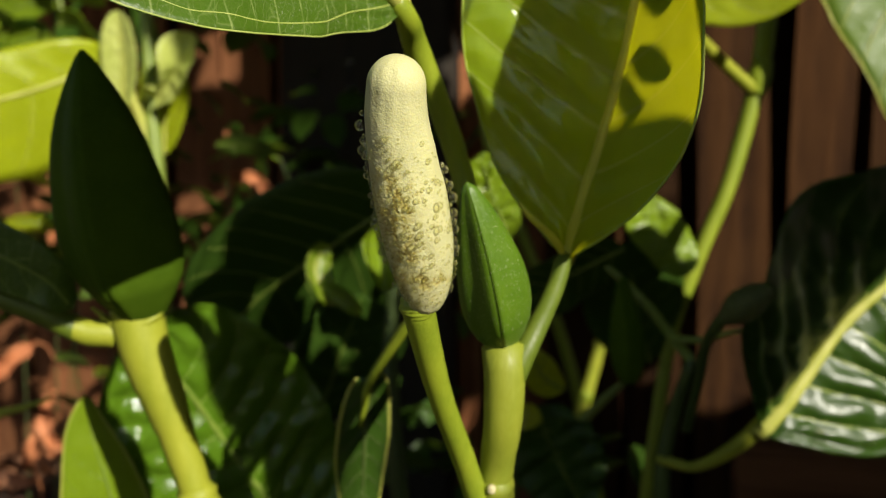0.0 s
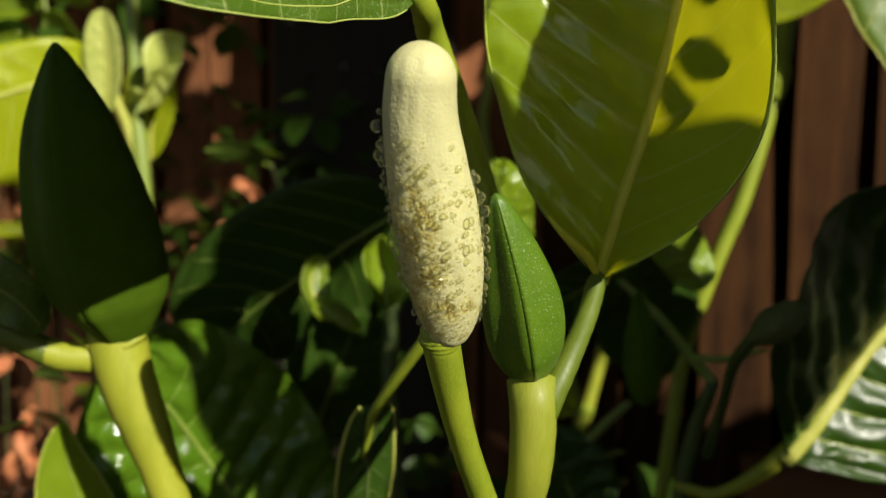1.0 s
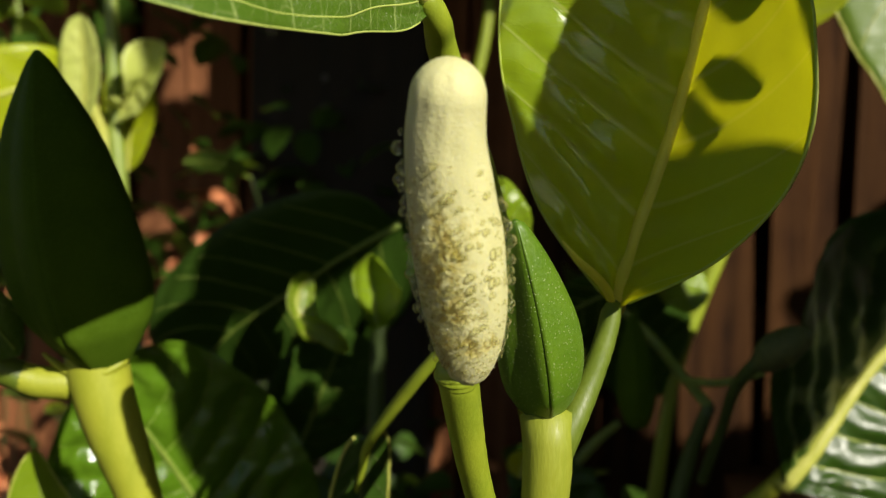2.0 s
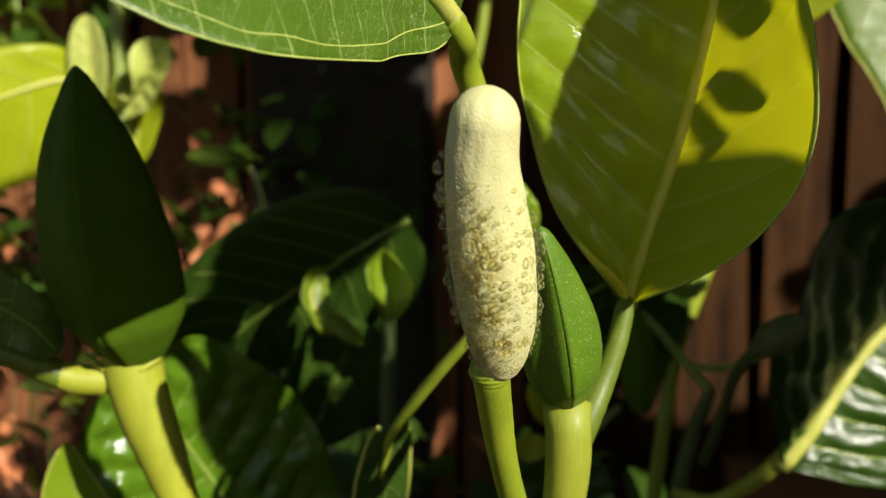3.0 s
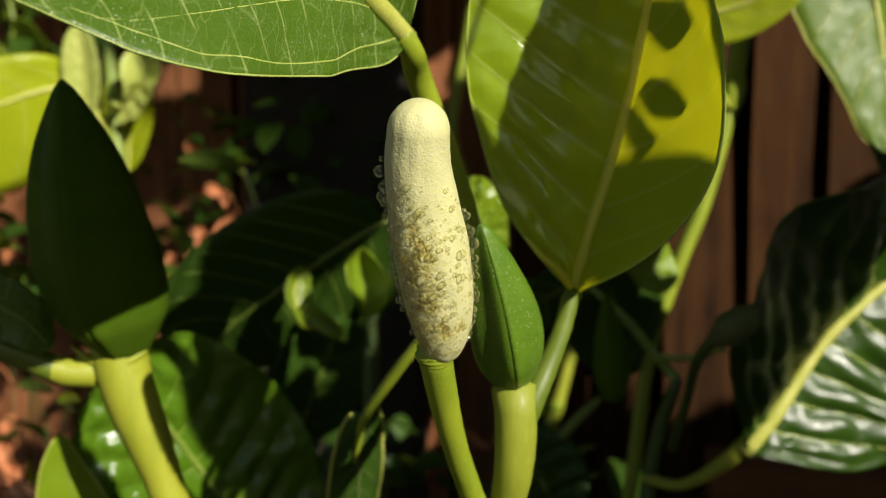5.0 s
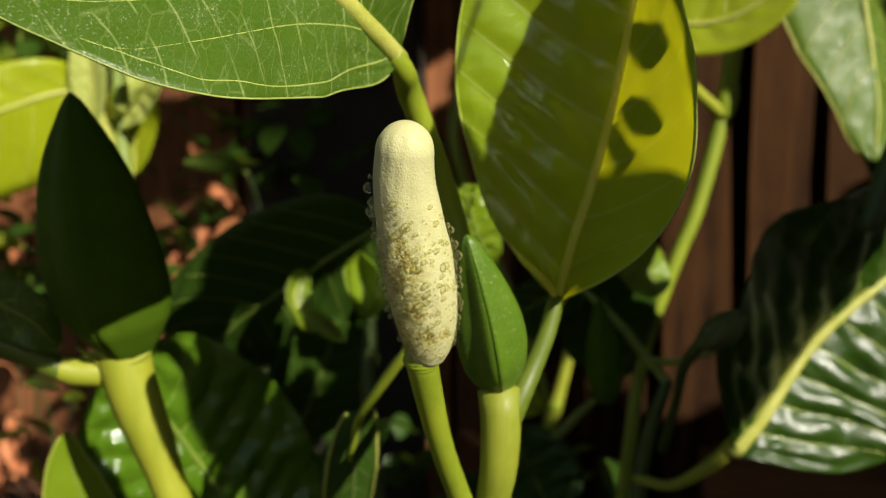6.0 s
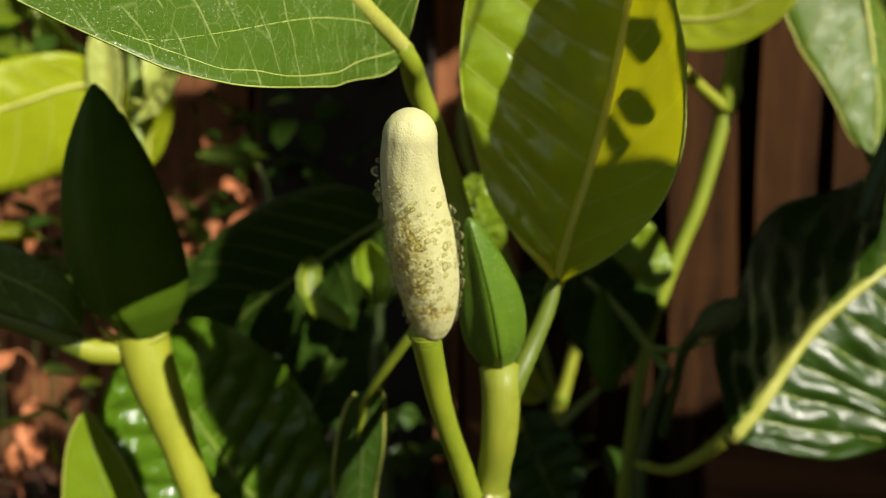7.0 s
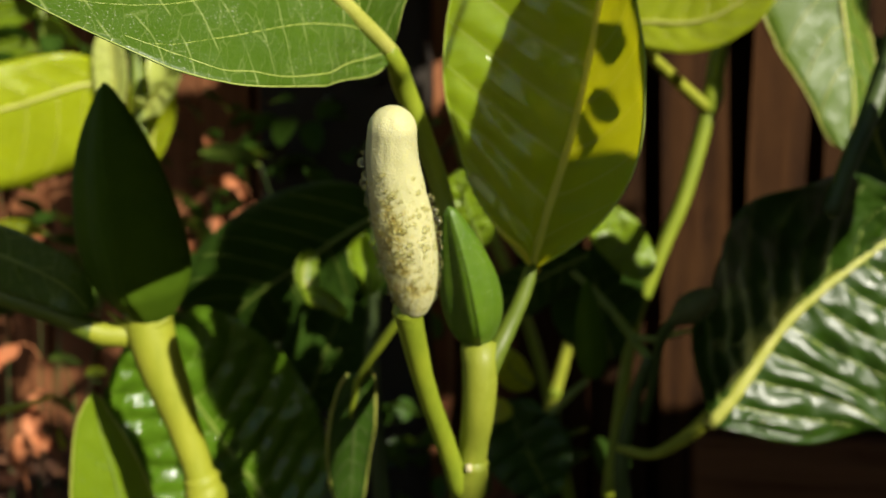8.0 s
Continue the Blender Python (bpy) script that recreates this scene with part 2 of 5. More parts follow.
# LEAF_LIT and LEAF_SUN: brighter copies of the leaf green, sunlight put into the colour
LEAF_LIT = leaf_material("leaf_lit_green", (0.42, 0.49, 0.012), (0.32, 0.41, 0.010), (0.95, 0.95, 0.02), (0.55, 0.58, 0.20), 0.30, 0.42, 0.12)
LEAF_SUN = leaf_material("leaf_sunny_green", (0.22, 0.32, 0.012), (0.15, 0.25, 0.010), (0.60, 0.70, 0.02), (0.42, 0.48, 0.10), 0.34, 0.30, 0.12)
LEAF_SHEEN = leaf_material("leaf_pale_sheen", (0.105, 0.175, 0.012), (0.065, 0.125, 0.008), (0.45, 0.60, 0.04), (0.42, 0.48, 0.18), 0.42, 0.16, 0.15, relief=0.7)
LEAF_PALE = leaf_material("leaf_young_pale", (0.70, 0.74, 0.26), (0.42, 0.52, 0.06), (0.86, 0.90, 0.10), (0.62, 0.64, 0.30), 0.34, 0.36, 0.12)
LEAF_SHEEN.node_tree.nodes["Principled BSDF"].inputs["Specular IOR Level"].default_value = 0.28
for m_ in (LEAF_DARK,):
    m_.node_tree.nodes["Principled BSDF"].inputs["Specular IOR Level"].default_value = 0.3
VEIN_PALE = soft_material("vein_pale_yellow", (0.42, 0.45, 0.06), (0.60, 0.60, 0.14), 0.4, 120.0, through_light=0.25)
VEIN_LEAF = soft_material("vein_leaf_green", (0.40, 0.50, 0.06), (0.52, 0.60, 0.10), 0.4, 120.0, through_light=0.3)
VEIN_NET = soft_material("vein_pale_green", (0.34, 0.42, 0.08), (0.46, 0.52, 0.14), 0.4, 120.0, through_light=0.2)
VEIN_GREEN = soft_material("vein_green", (0.14, 0.22, 0.03), (0.24, 0.32, 0.05), 0.4, 120.0, through_light=0.2)
VEIN_SOFT = soft_material("vein_yellow_green", (0.74, 0.70, 0.06), (0.84, 0.78, 0.10), 0.35, 120.0, through_light=0.4, glow=(0.98, 0.92, 0.04))
STEM = soft_material("stem_yellow_green", (0.27, 0.31, 0.018), (0.36, 0.38, 0.028), 0.55, 160.0, 0.2, through_light=0.12, glow=(0.6, 0.6, 0.03), streak=0.25)
STEM_MID = soft_material("stem_light_green", (0.205, 0.255, 0.018), (0.285, 0.315, 0.026), 0.55, 160.0, 0.2, through_light=0.12, glow=(0.6, 0.6, 0.03), streak=0.15)
STALK = soft_material("stalk_green", (0.20, 0.27, 0.016), (0.29, 0.35, 0.022), 0.42, 160.0, 0.2, through_light=0.12, glow=(0.5, 0.6, 0.03), streak=0.25)
STEM_DULL = soft_material("stem_olive_green", (0.14, 0.21, 0.03), (0.25, 0.31, 0.05), 0.45, 120.0, 0.2, streak=0.25)
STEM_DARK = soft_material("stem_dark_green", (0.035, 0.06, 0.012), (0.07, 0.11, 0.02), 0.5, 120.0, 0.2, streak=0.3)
BUD = soft_material("bud_green", (0.064, 0.138, 0.006), (0.098, 0.180, 0.008), 0.42, 110.0, 0.14, through_light=0.06, glow=(0.3, 0.5, 0.03), fleck=1500.0)
# shaded copy of the bud green: darker and duller to deepen the shade
BUD_SHADE = soft_material("bud_shade_green", (0.046, 0.090, 0.004), (0.066, 0.120, 0.006), 0.6, 70.0, 0.15)
BUD_SHADE.node_tree.nodes["Principled BSDF"].inputs["Specular IOR Level"].default_value = 0.06
DRY = soft_material("dry_orange_brown", (0.30, 0.098, 0.035), (0.50, 0.19, 0.075), 0.7, 90.0, 0.3)
PETIOLE = soft_material("petiole_green", (0.085, 0.130, 0.009), (0.125, 0.170, 0.013), 0.5, 120.0, 0.2, through_light=0.1, streak=0.3)
SCAR = soft_material("scar_pale_buff", (0.40, 0.36, 0.18), (0.58, 0.52, 0.30), 0.6, 300.0)
SPIKE = spike_material()
SPIKE_YOUNG = soft_material("young_spike_olive", (0.055, 0.070, 0.016), (0.10, 0.115, 0.028), 0.7, 400.0, 0.2)
DROP = drop_material()
WOOD = wood_material("fence_wood", (0.015, 0.0065, 0.003), (0.078, 0.035, 0.011), (0.086, 0.041, 0.013))
WOOD.node_tree.nodes["Principled BSDF"].inputs["Specular IOR Level"].default_value = 0.12
# brighter copy of the fence wood, carrying sunlight in its colour
WOOD_LIT = wood_material("lit_orange_brown_wood", (0.11, 0.043, 0.017), (0.33, 0.145, 0.064), (0.37, 0.165, 0.078))
# near-black wood: the shade in the middle is put into this colour
WOOD_SHADE = soft_material("shade_dark_wood", (0.012, 0.009, 0.005), (0.028, 0.019, 0.010), 0.9, 60.0, 0.1, streak=0.1)
NAIL = soft_material("weathered_nail", (0.12, 0.11, 0.10), (0.22, 0.20, 0.18), 0.5, 300.0)
SOIL = earth_material("dark_soil", [(0.3, (0.018, 0.011, 0.007)), (0.7, (0.075, 0.042, 0.024))], 12.0, 0.01)
MULCH = earth_material("red_brown_bark_chips", [(0.3, (0.08, 0.033, 0.016)), (0.7, (0.24, 0.115, 0.058))], 40.0, 0.003)


# ---- mesh helpers ----
def part(name, bm, mat, parent, label=""):
    """One mesh object under a thing or under a part."""
    me = bpy.data.meshes.new(name)
    bm.to_mesh(me)
    bm.free()
    me.materials.append(mat)
    for p in me.polygons:
        p.use_smooth = True
    ob = new(name, me)
    if parent is not None:
        ob.parent = parent
        ob.matrix_parent_inverse = Matrix.Translation(parent.matrix_basis.translation).inverted() if parent.parent is None else Matrix.Identity(4)
    if label:
        ob["label"] = label
    return ob


def thing(name, base, label, category, group=""):
    ob = new(name)
    ob.location = base
    ob.empty_display_size = 0.01
    return tagged(ob, label, category, group)


def spline(pts, n):
    """n + 1 points evenly along a smooth line through pts (Catmull-Rom)."""
    p = [Vector(q) for q in pts]
    if len(p) == 2:
        p.insert(1, (p[0] + p[1]) / 2)
    p = [2 * p[0] - p[1]] + p + [2 * p[-1] - p[-2]]
    dense = []
    for i in range(1, len(p) - 2):
        a, b, c, d = p[i - 1], p[i], p[i + 1], p[i + 2]
        for k in range(24):
            t = k / 24
            dense.append(0.5 * (2 * b + (c - a) * t + (2 * a - 5 * b + 4 * c - d) * t * t + (3 * b - a - 3 * c + d) * t ** 3))
    dense.append(p[-2].copy())
    run = [0.0]
    for a, b in zip(dense, dense[1:]):
        run.append(run[-1] + (b - a).length)
    out, j = [], 0
    for k in range(n + 1):
        want = run[-1] * k / n
        while j < len(run) - 2 and run[j + 1] < want:
            j += 1
        f = (want - run[j]) / max(run[j + 1] - run[j], 1e-9)
        out.append(dense[j].lerp(dense[j + 1], f))
    return out


def blend(values, t):
    """Value at t in 0..1 along an evenly spaced list, on a smooth curve."""
    v = [2 * values[0] - values[1], *values, 2 * values[-1] - values[-2]]
    x = min(max(t, 0.0), 1.0) * (len(values) - 1)
    i = min(int(x), len(values) - 2)
    f, (a, b, c, d) = x - i, v[i:i + 4]
    return max(0.0, 0.5 * (2 * b + (c - a) * f + (2 * a - 5 * b + 4 * c - d) * f * f + (3 * b - a - 3 * c + d) * f ** 3))


def tube(pts, radii, n=24, sides=14, flat=1.0, rough=0.0, ends=True):
    """A tapered round stem along pts; radii evenly spaced along it."""
    bm = bmesh.new()
    line = spline(pts, n)
    ref = Vector((0.13, -0.9, 0.31))
    rings = []
    for i, c in enumerate(line):
        t = (line[min(i + 1, n)] - line[max(i - 1, 0)]).normalized()
        x = (ref - t * ref.dot(t)).normalized()
        y = t.cross(x)
        r = blend(radii, i / n)
        ring = []
        for k in range(sides):
            a = 2 * math.pi * k / sides
            rr = r * (1 + rough * noise.noise((c + x * math.cos(a) * r + y * math.sin(a) * r) * (0.6 / max(r, 1e-4))))
            ring.append(bm.verts.new(c + x * math.cos(a) * rr + y * math.sin(a) * rr * flat))
        rings.append(ring)
    for a, b in zip(rings, rings[1:]):
        for k in range(sides):
            bm.faces.new((a[k], a[(k + 1) % sides], b[(k + 1) % sides], b[k]))
    if ends:
        for ring, c, s in ((rings[0], line[0], -1), (rings[-1], line[-1], 1)):
            tip = bm.verts.new(c + (line[-1] - line[-2] if s > 0 else line[0] - line[1]).normalized() * blend(radii, 0 if s < 0 else 1) * 0.5)
            for k in range(sides):
                bm.faces.new((ring[k], ring[(k + 1) % sides], tip) if s > 0 else (ring[(k + 1) % sides], ring[k], tip))
    bmesh.ops.recalc_face_normals(bm, faces=bm.faces[:])
    return bm


def leaf(parent, mid, side_a, side_b, wide_a, wide_b, mat, vein_mat=None, veins=6, shape=(0.62, 0.50), bow=0.0, wave=(0.0, 3.0, 0.0),
         quilt=0.0, rise=0.20, thick=0.0002, mid_r=(0.0011, 0.0003), rim=0.0, name="leaf", label="", fine=1, turn=(0.0, 0.0), side_r=0.00035, outline=None, sheet=False, side_mat=None, ribs=True, uneven=0.5, crease=0.02, loop=()):
    """A leaf blade with its midrib and side veins. mid: points along the midrib from the base to the tip. side_a, side_b: the ways in
    which its two halves spread. bow: how far the halves bend out of their plane; wave: rippling of the margin (height, count, phase);
    quilt: swelling between the side veins; turn: degrees by which each half turns about the midrib on the way to the tip."""
    nu, nv = 44 * fine, 11 if fine == 1 else 26 * fine
    line = spline(mid, nu)
    length = sum((b - a).length for a, b in zip(line, line[1:]))
    peak = (shape[0] / (shape[0] + shape[1])) ** shape[0] * (shape[1] / (shape[0] + shape[1])) ** shape[1]
    sides = (Vector(side_a).normalized(), Vector(side_b).normalized())
    quilts = quilt if isinstance(quilt, tuple) else (quilt, quilt)
    seed = (line[0].x * 37 + line[0].z * 91) % 10

    def width(s):
        s = min(max(s, 0.0), 1.0)
        return s ** shape[0] * (1 - s) ** shape[1] / peak

    def half(s, v):
        """Half-width at s on the side of v."""
        if outline:
            o = outline[0 if v < 0 else 1]
            o = (2 * o[0] - o[1],) + tuple(o) + (2 * o[-1] - o[-2],)
            x = min(max(s, 0.0), 1.0) * (len(o) - 3)
            i = min(int(x), len(o) - 4)
            t, (a, b, c, d) = x - i, o[i:i + 4]
            return max(0.0, 0.5 * (2 * b + (c - a) * t + (2 * a - 5 * b + 4 * c - d) * t * t + (3 * b - a - 3 * c + d) * t ** 3))
        return (wide_a if v < 0 else wide_b) * width(s)

    def vein_run(s, a, which):
        """Whole numbers along the side veins, halves midway between them."""
        return (s - rise * a ** 1.4) / 0.9 * (veins + 1) - (0.77 if which else 0.55)

    def surface(s, v, lift=0.0):
        """Point of the blade at s along it and v across it, and the way out of it there."""
        s = min(max(s, 0.0), 1.0)
        x = s * nu
        i = min(int(x), nu - 1)
        c = line[i].lerp(line[i + 1], x - i)
        t = (line[min(i + 1, nu)] - line[max(i - 1, 0)]).normalized().lerp((line[min(i + 2, nu)] - line[i]).normalized(), x - i).normalized()
        fa = [d - t * d.dot(t) for d in sides]
        fa = [d.normalized() for d in fa]
        which = 0 if v < 0 else 1
        d = fa[which]
        nrm = fa[1].cross(t) - fa[0].cross(t)
        nrm.normalize()
        if turn[which]:
            d = Matrix.Rotation(radians(turn[which] * s), 3, t) @ d
        own = d.cross(t) if which else t.cross(d)
        a = abs(v)
        w = half(s, v)
        p = c + d * (w * a)
        h = (bow[which] if isinstance(bow, tuple) else bow) * w * a * a
        h += wave[0] * a * a * math.sin(2 * math.pi * (wave[1] * s + wave[2] + (0.13 if v < 0 else 0.0)))
        h += wave[0] * 0.5 * a * a * noise.noise(Vector((s * 5 + seed, v * 1.5, seed)))
        if quilts[which]:
            quilt = quilts[which]
            ph = vein_run(s, a, which)
            h += quilt * (math.sqrt(math.sin(math.pi * ph) ** 2 + crease) - 0.5) * min(1.0, a * 3) * (1 - a * a) * min(1.0, w / 0.012)
            h += quilt * uneven * noise.noise(Vector((s * 14, v * 5, seed)))
            h += quilt * uneven * 0.5 * noise.noise(Vector((s * 40, v * 14, seed + 7)))
        p = p + own * h + nrm * lift
        return p, own

    bm = bmesh.new()
    uvl = bm.loops.layers.uv.new("UVMap")
    cols = [k / nv * 2 - 1 for k in range(nv + 1)] if nv % 2 == 0 else [k / (nv + 1) * 2 - 1 for k in range(nv + 2)]
    front, back = [], []
    where, place = {}, {}
    for i in range(nu + 1):
        s = i / nu
        fr, bk = [], []
        for v in cols:
            p, own = surface(s, v)
            a = bm.verts.new(p + own * thick * 0.5)
            b = a if sheet else bm.verts.new(p - own * thick * 0.5)
            where[a] = where[b] = (s * length + seed, v * half(s, v) + 0.2)
            place[a] = place[b] = (s, v)
            fr.append(a)
            bk.append(b)
        front.append(fr)
        back.append(bk)
    m = len(cols) - 1
    for i in range(nu):
        for k in range(m):
            bm.faces.new((front[i][k], front[i][k + 1], front[i + 1][k + 1], front[i + 1][k]))
            if not sheet:
                bm.faces.new((back[i][k], back[i + 1][k], back[i + 1][k + 1], back[i][k + 1]))
        if not sheet:
            bm.faces.new((front[i][0], front[i + 1][0], back[i + 1][0], back[i][0]))
            bm.faces.new((front[i][m], back[i][m], back[i + 1][m], front[i + 1][m]))
    run_uv = bm.loops.layers.uv.new("Veins")
    for f in bm.faces:
        which = 1 if sum(place[vt][1] for vt in f.verts) > 0 else 0
        for lp in f.loops:
            lp[uvl].uv = where[lp.vert]
            s, v = place[lp.vert]
            lp[run_uv].uv = (vein_run(s, abs(v), which) + 20, abs(v))
    blade = part(name, bm, mat, parent, label)
    if vein_mat:
        rib = [surface(s, 1e-6)[0] for s in (0.0, 0.12, 0.25, 0.4, 0.55, 0.7, 0.85, 0.97)]
        part("midrib", tube(rib, [mid_r[0], mid_r[0] * 0.6 + mid_r[1] * 0.4, mid_r[1]], 36, 10), vein_mat, blade)
        for k in range(veins if ribs else 0):
            for sgn in (-1, 1):
                s0 = (k + 0.55 + (0.22 if sgn > 0 else 0.0)) / (veins + 1) * 0.9
                pts = []
                for j in range(41):
                    a = 0.02 + 0.90 * j / 40
                    p, own = surface(s0 + rise * a ** 1.4, sgn * a)
                    pts.append(p)
                part("side_vein", tube(pts, [side_r, side_r * 0.85, side_r * 0.6], 56, 6, ends=False), side_mat or vein_mat, blade)
    if loop:
        way = spline([(a, b, 0.0) for a, b in loop], 60)
        part("side_vein", tube([surface(p.x, p.y)[0] for p in way], [side_r * 1.1, side_r * 0.95, side_r * 0.8, side_r * 0.6], 120, 8, ends=False), side_mat or vein_mat, blade)
    if rim:
        for sgn in (-1, 1):
            edge = [surface(0.03 + 0.95 * j / 60, sgn * 0.995)[0] for j in range(61)]
            part("leaf_edge", tube(edge, [rim, rim, rim * 0.8, rim * 0.5], 70, 7), side_mat or VEIN_PALE, blade, "pale rolled leaf edge")
    return blade


def bud(parent, base, tip, radius, toward, mat, name="leaf_bud", label="", keel=-0.25, flat=0.85, lean=0.0, shape=(0.50, 0.60, 0.74, 0.92, 0.98, 1.0, 0.99, 0.95, 0.87, 0.78, 0.68, 0.56, 0.43, 0.31, 0.22, 0.13, 0.03)):
    """A pointed leaf bud: a closed inner stipule and an outer one wrapped round it, whose free edge runs as a keel from base to tip."""
    base, tip = Vector(base), Vector(tip)
    axis = tip - base
    up = axis.normalized()
    f = (Vector(toward) - up * Vector(toward).dot(up)).normalized()
    r = f.cross(up) * -1.0
    n, sides = 36, 40

    def profile(t):
        return float(np.interp(t, (0.0, 0.03, 0.08, 0.17, 0.24, 0.31, 0.38, 0.46, 0.55, 0.63, 0.71, 0.79, 0.86, 0.92, 0.96, 0.985, 1.0), shape))

    def ring_point(t, a, grow):
        rr = radius * profile(t) + grow
        a_ = math.atan2(math.sin(a - keel), math.cos(a - keel))
        bulge = 1 + 0.17 * math.exp(-(a_ / 0.22) ** 2) * min(1, t * 6) - 0.19 * math.exp(-((a_ + 0.80) / 0.45) ** 2) - 0.04 * math.exp(-((a_ - 0.8) / 0.4) ** 2) + 0.03 * noise.noise(Vector((a, t * 3, radius * 99)))
        c = base + axis * t + r * (lean * radius * math.sin(math.pi * t))
        return c + r * (math.sin(a) * rr * bulge) + f * (math.cos(a) * rr * flat * bulge)

    def shell(a0, a1, grow, thick, lip):
        bm = bmesh.new()
        rows_out, rows_in = [], []
        for i in range(n + 1):
            t = i / n
            fade = math.sin(math.pi * min(1, t * 1.02 + 0.02)) ** 0.3
            ro, ri = [], []
            for k in range(sides + 1):
                q = k / sides
                a = a0 + (a1 - a0) * q
                ridge = lip * math.exp(-((q * (a1 - a0)) / 0.16) ** 2) * fade
                ro.append(bm.verts.new(ring_point(t, a, (grow + ridge) * (1 - t * 0.5))))
                ri.append(bm.verts.new(ring_point(t, a, (grow - thick) * (1 - t * 0.5))))
            rows_out.append(ro)
            rows_in.append(ri)
        for i in range(n):
            for k in range(sides):
                bm.faces.new((rows_out[i][k], rows_out[i][k + 1], rows_out[i + 1][k + 1], rows_out[i + 1][k]))
                bm.faces.new((rows_in[i][k], rows_in[i + 1][k], rows_in[i + 1][k + 1], rows_in[i][k + 1]))
            for k in (0, sides):
                bm.faces.new((rows_out[i][k], rows_out[i + 1][k], rows_in[i + 1][k], rows_in[i][k]))
        for k in range(sides):
            bm.faces.new((rows_out[0][k], rows_out[0][k + 1], rows_in[0][k + 1], rows_in[0][k]))
            bm.faces.new((rows_out[n][k], rows_out[n][k + 1], rows_in[n][k + 1], rows_in[n][k]))
        bmesh.ops.recalc_face_normals(bm, faces=bm.faces[:])
        return bm

    inner = bmesh.new()
    rows_ = []
    for i in range(n + 1):
        rows_.append([inner.verts.new(ring_point(i / n, 2 * math.pi * k / sides, 0.0)) for k in range(sides)])
    for i in range(n):
        for k in range(sides):
            inner.faces.new((rows_[i][k], rows_[i][(k + 1) % sides], rows_[i + 1][(k + 1) % sides], rows_[i + 1][k]))
    inner.faces.new(rows_[0])
    inner.faces.new(rows_[n])
    bmesh.ops.recalc_face_normals(inner, faces=inner.faces[:])
    whole = part(name, inner, mat, parent, label)
    part("outer_stipule", shell(keel, keel + 4.3, radius * 0.006, radius * 0.006, radius * 0.008), mat, whole)
    return whole


# ---- ground, fence ----
GROUND_Z = 0.26
bm = bmesh.new()
rows_g = []
steps = [-400, -60, -12, -4] + [-3 + 0.12 * k for k in range(51)] + [4, 12, 60, 400]
for yy in steps:
    row = []
    for xx in steps:
        near = max(0.0, 1 - max(abs(xx), abs(yy)) / 4)
        row.append(bm.verts.new((xx, yy, GROUND_Z + near * (0.035 * noise.noise(Vector((xx * 2.5, yy * 2.5, 0))) + 0.02 * noise.noise(Vector((xx * 9, yy * 9, 3)))))))
    rows_g.append(row)
for a, b in zip(rows_g, rows_g[1:]):
    for k in range(len(a) - 1):
        bm.faces.new((a[k], a[k + 1], b[k + 1], b[k]))
ground = part("ground", bm, SOIL, None)
tagged(ground, "dark brown garden soil under the plants", "ground", kind="structure")

# fence: upright boards with dark gaps, rails behind and a low rail in front
FENCE_A, FENCE_B = Vector((1.6, 0.62, 0)), Vector((-2.2, 1.70, 0))
run = (FENCE_B - FENCE_A).normalized()
out = Vector((run.y, -run.x, 0))
if out.y > 0:
    out = -out
fence = thing("fence", (FENCE_A.x, FENCE_A.y, GROUND_Z), "weathered red-brown wooden fence with uneven upright boards", "fence")


def board_mesh(wide, tall, thick, lean, seed):
    bm = bmesh.new()
    n = 14
    rings = []
    for i in range(n + 1):
        z = tall * i / n
        e1 = 0.006 * noise.noise(Vector((seed, z * 3, 0)))
        e2 = 0.006 * noise.noise(Vector((seed, z * 3, 5)))
        x0, x1 = -wide / 2 + e1 + lean * z, wide / 2 + e2 + lean * z
        c = 0.004
        rings.append([bm.verts.new(p) for p in ((x0, -thick / 2 + c, z), (x0 + c, -thick / 2, z), (x1 - c, -thick / 2, z), (x1, -thick / 2 + c, z), (x1, thick / 2, z), (x0, thick / 2, z))])
    for a, b in zip(rings, rings[1:]):
        for k in range(6):
            bm.faces.new((a[k], a[(k + 1) % 6], b[(k + 1) % 6], b[k]))
    bm.faces.new(rings[0])
    bm.faces.new(rings[-1])
    bmesh.ops.recalc_face_normals(bm, faces=bm.faces[:])
    return bm


rnd = random.Random(4)
angle = math.atan2(run.y, run.x)
d, k = 0.0, 0
while d < (FENCE_B - FENCE_A).length:
    wide = rnd.uniform(0.062, 0.088)
    b = part("board", board_mesh(wide, 1.75 + rnd.uniform(-0.02, 0.02), 0.018, rnd.uniform(-0.02, 0.02), k * 1.7), WOOD, fence)
    c = FENCE_A + run * (d + wide / 2) + out * rnd.uniform(-0.004, 0.004)
    if c.x < 0.12:       # sunlit stretch: the light is put into a brighter wood colour
        b.data.materials[0] = WOOD_LIT
    b.matrix_parent_inverse = Matrix.Translation(fence.location).inverted()
    b.matrix_basis = Matrix.Translation((c.x, c.y, GROUND_Z - 0.02)) @ Matrix.Rotation(angle, 4, "Z")
    for p in b.data.polygons:
        p.use_smooth = False
    d += wide + rnd.uniform(0.006, 0.022)
    k += 1
d, k = -0.045, 60
while d < (FENCE_B - FENCE_A).length:      # second layer, covering the gaps
    b = part("board", board_mesh(0.105, 1.73, 0.018, rnd.uniform(-0.01, 0.01), k * 1.7), WOOD, fence)
    c = FENCE_A + run * (d + 0.045) - out * (0.075 + 0.02 * (k % 2))
    b.matrix_parent_inverse = Matrix.Translation(fence.location).inverted()
    b.matrix_basis = Matrix.Translation((c.x, c.y, GROUND_Z - 0.02)) @ Matrix.Rotation(angle, 4, "Z")
    for p in b.data.polygons:
        p.use_smooth = False
    d += 0.093
    k += 1
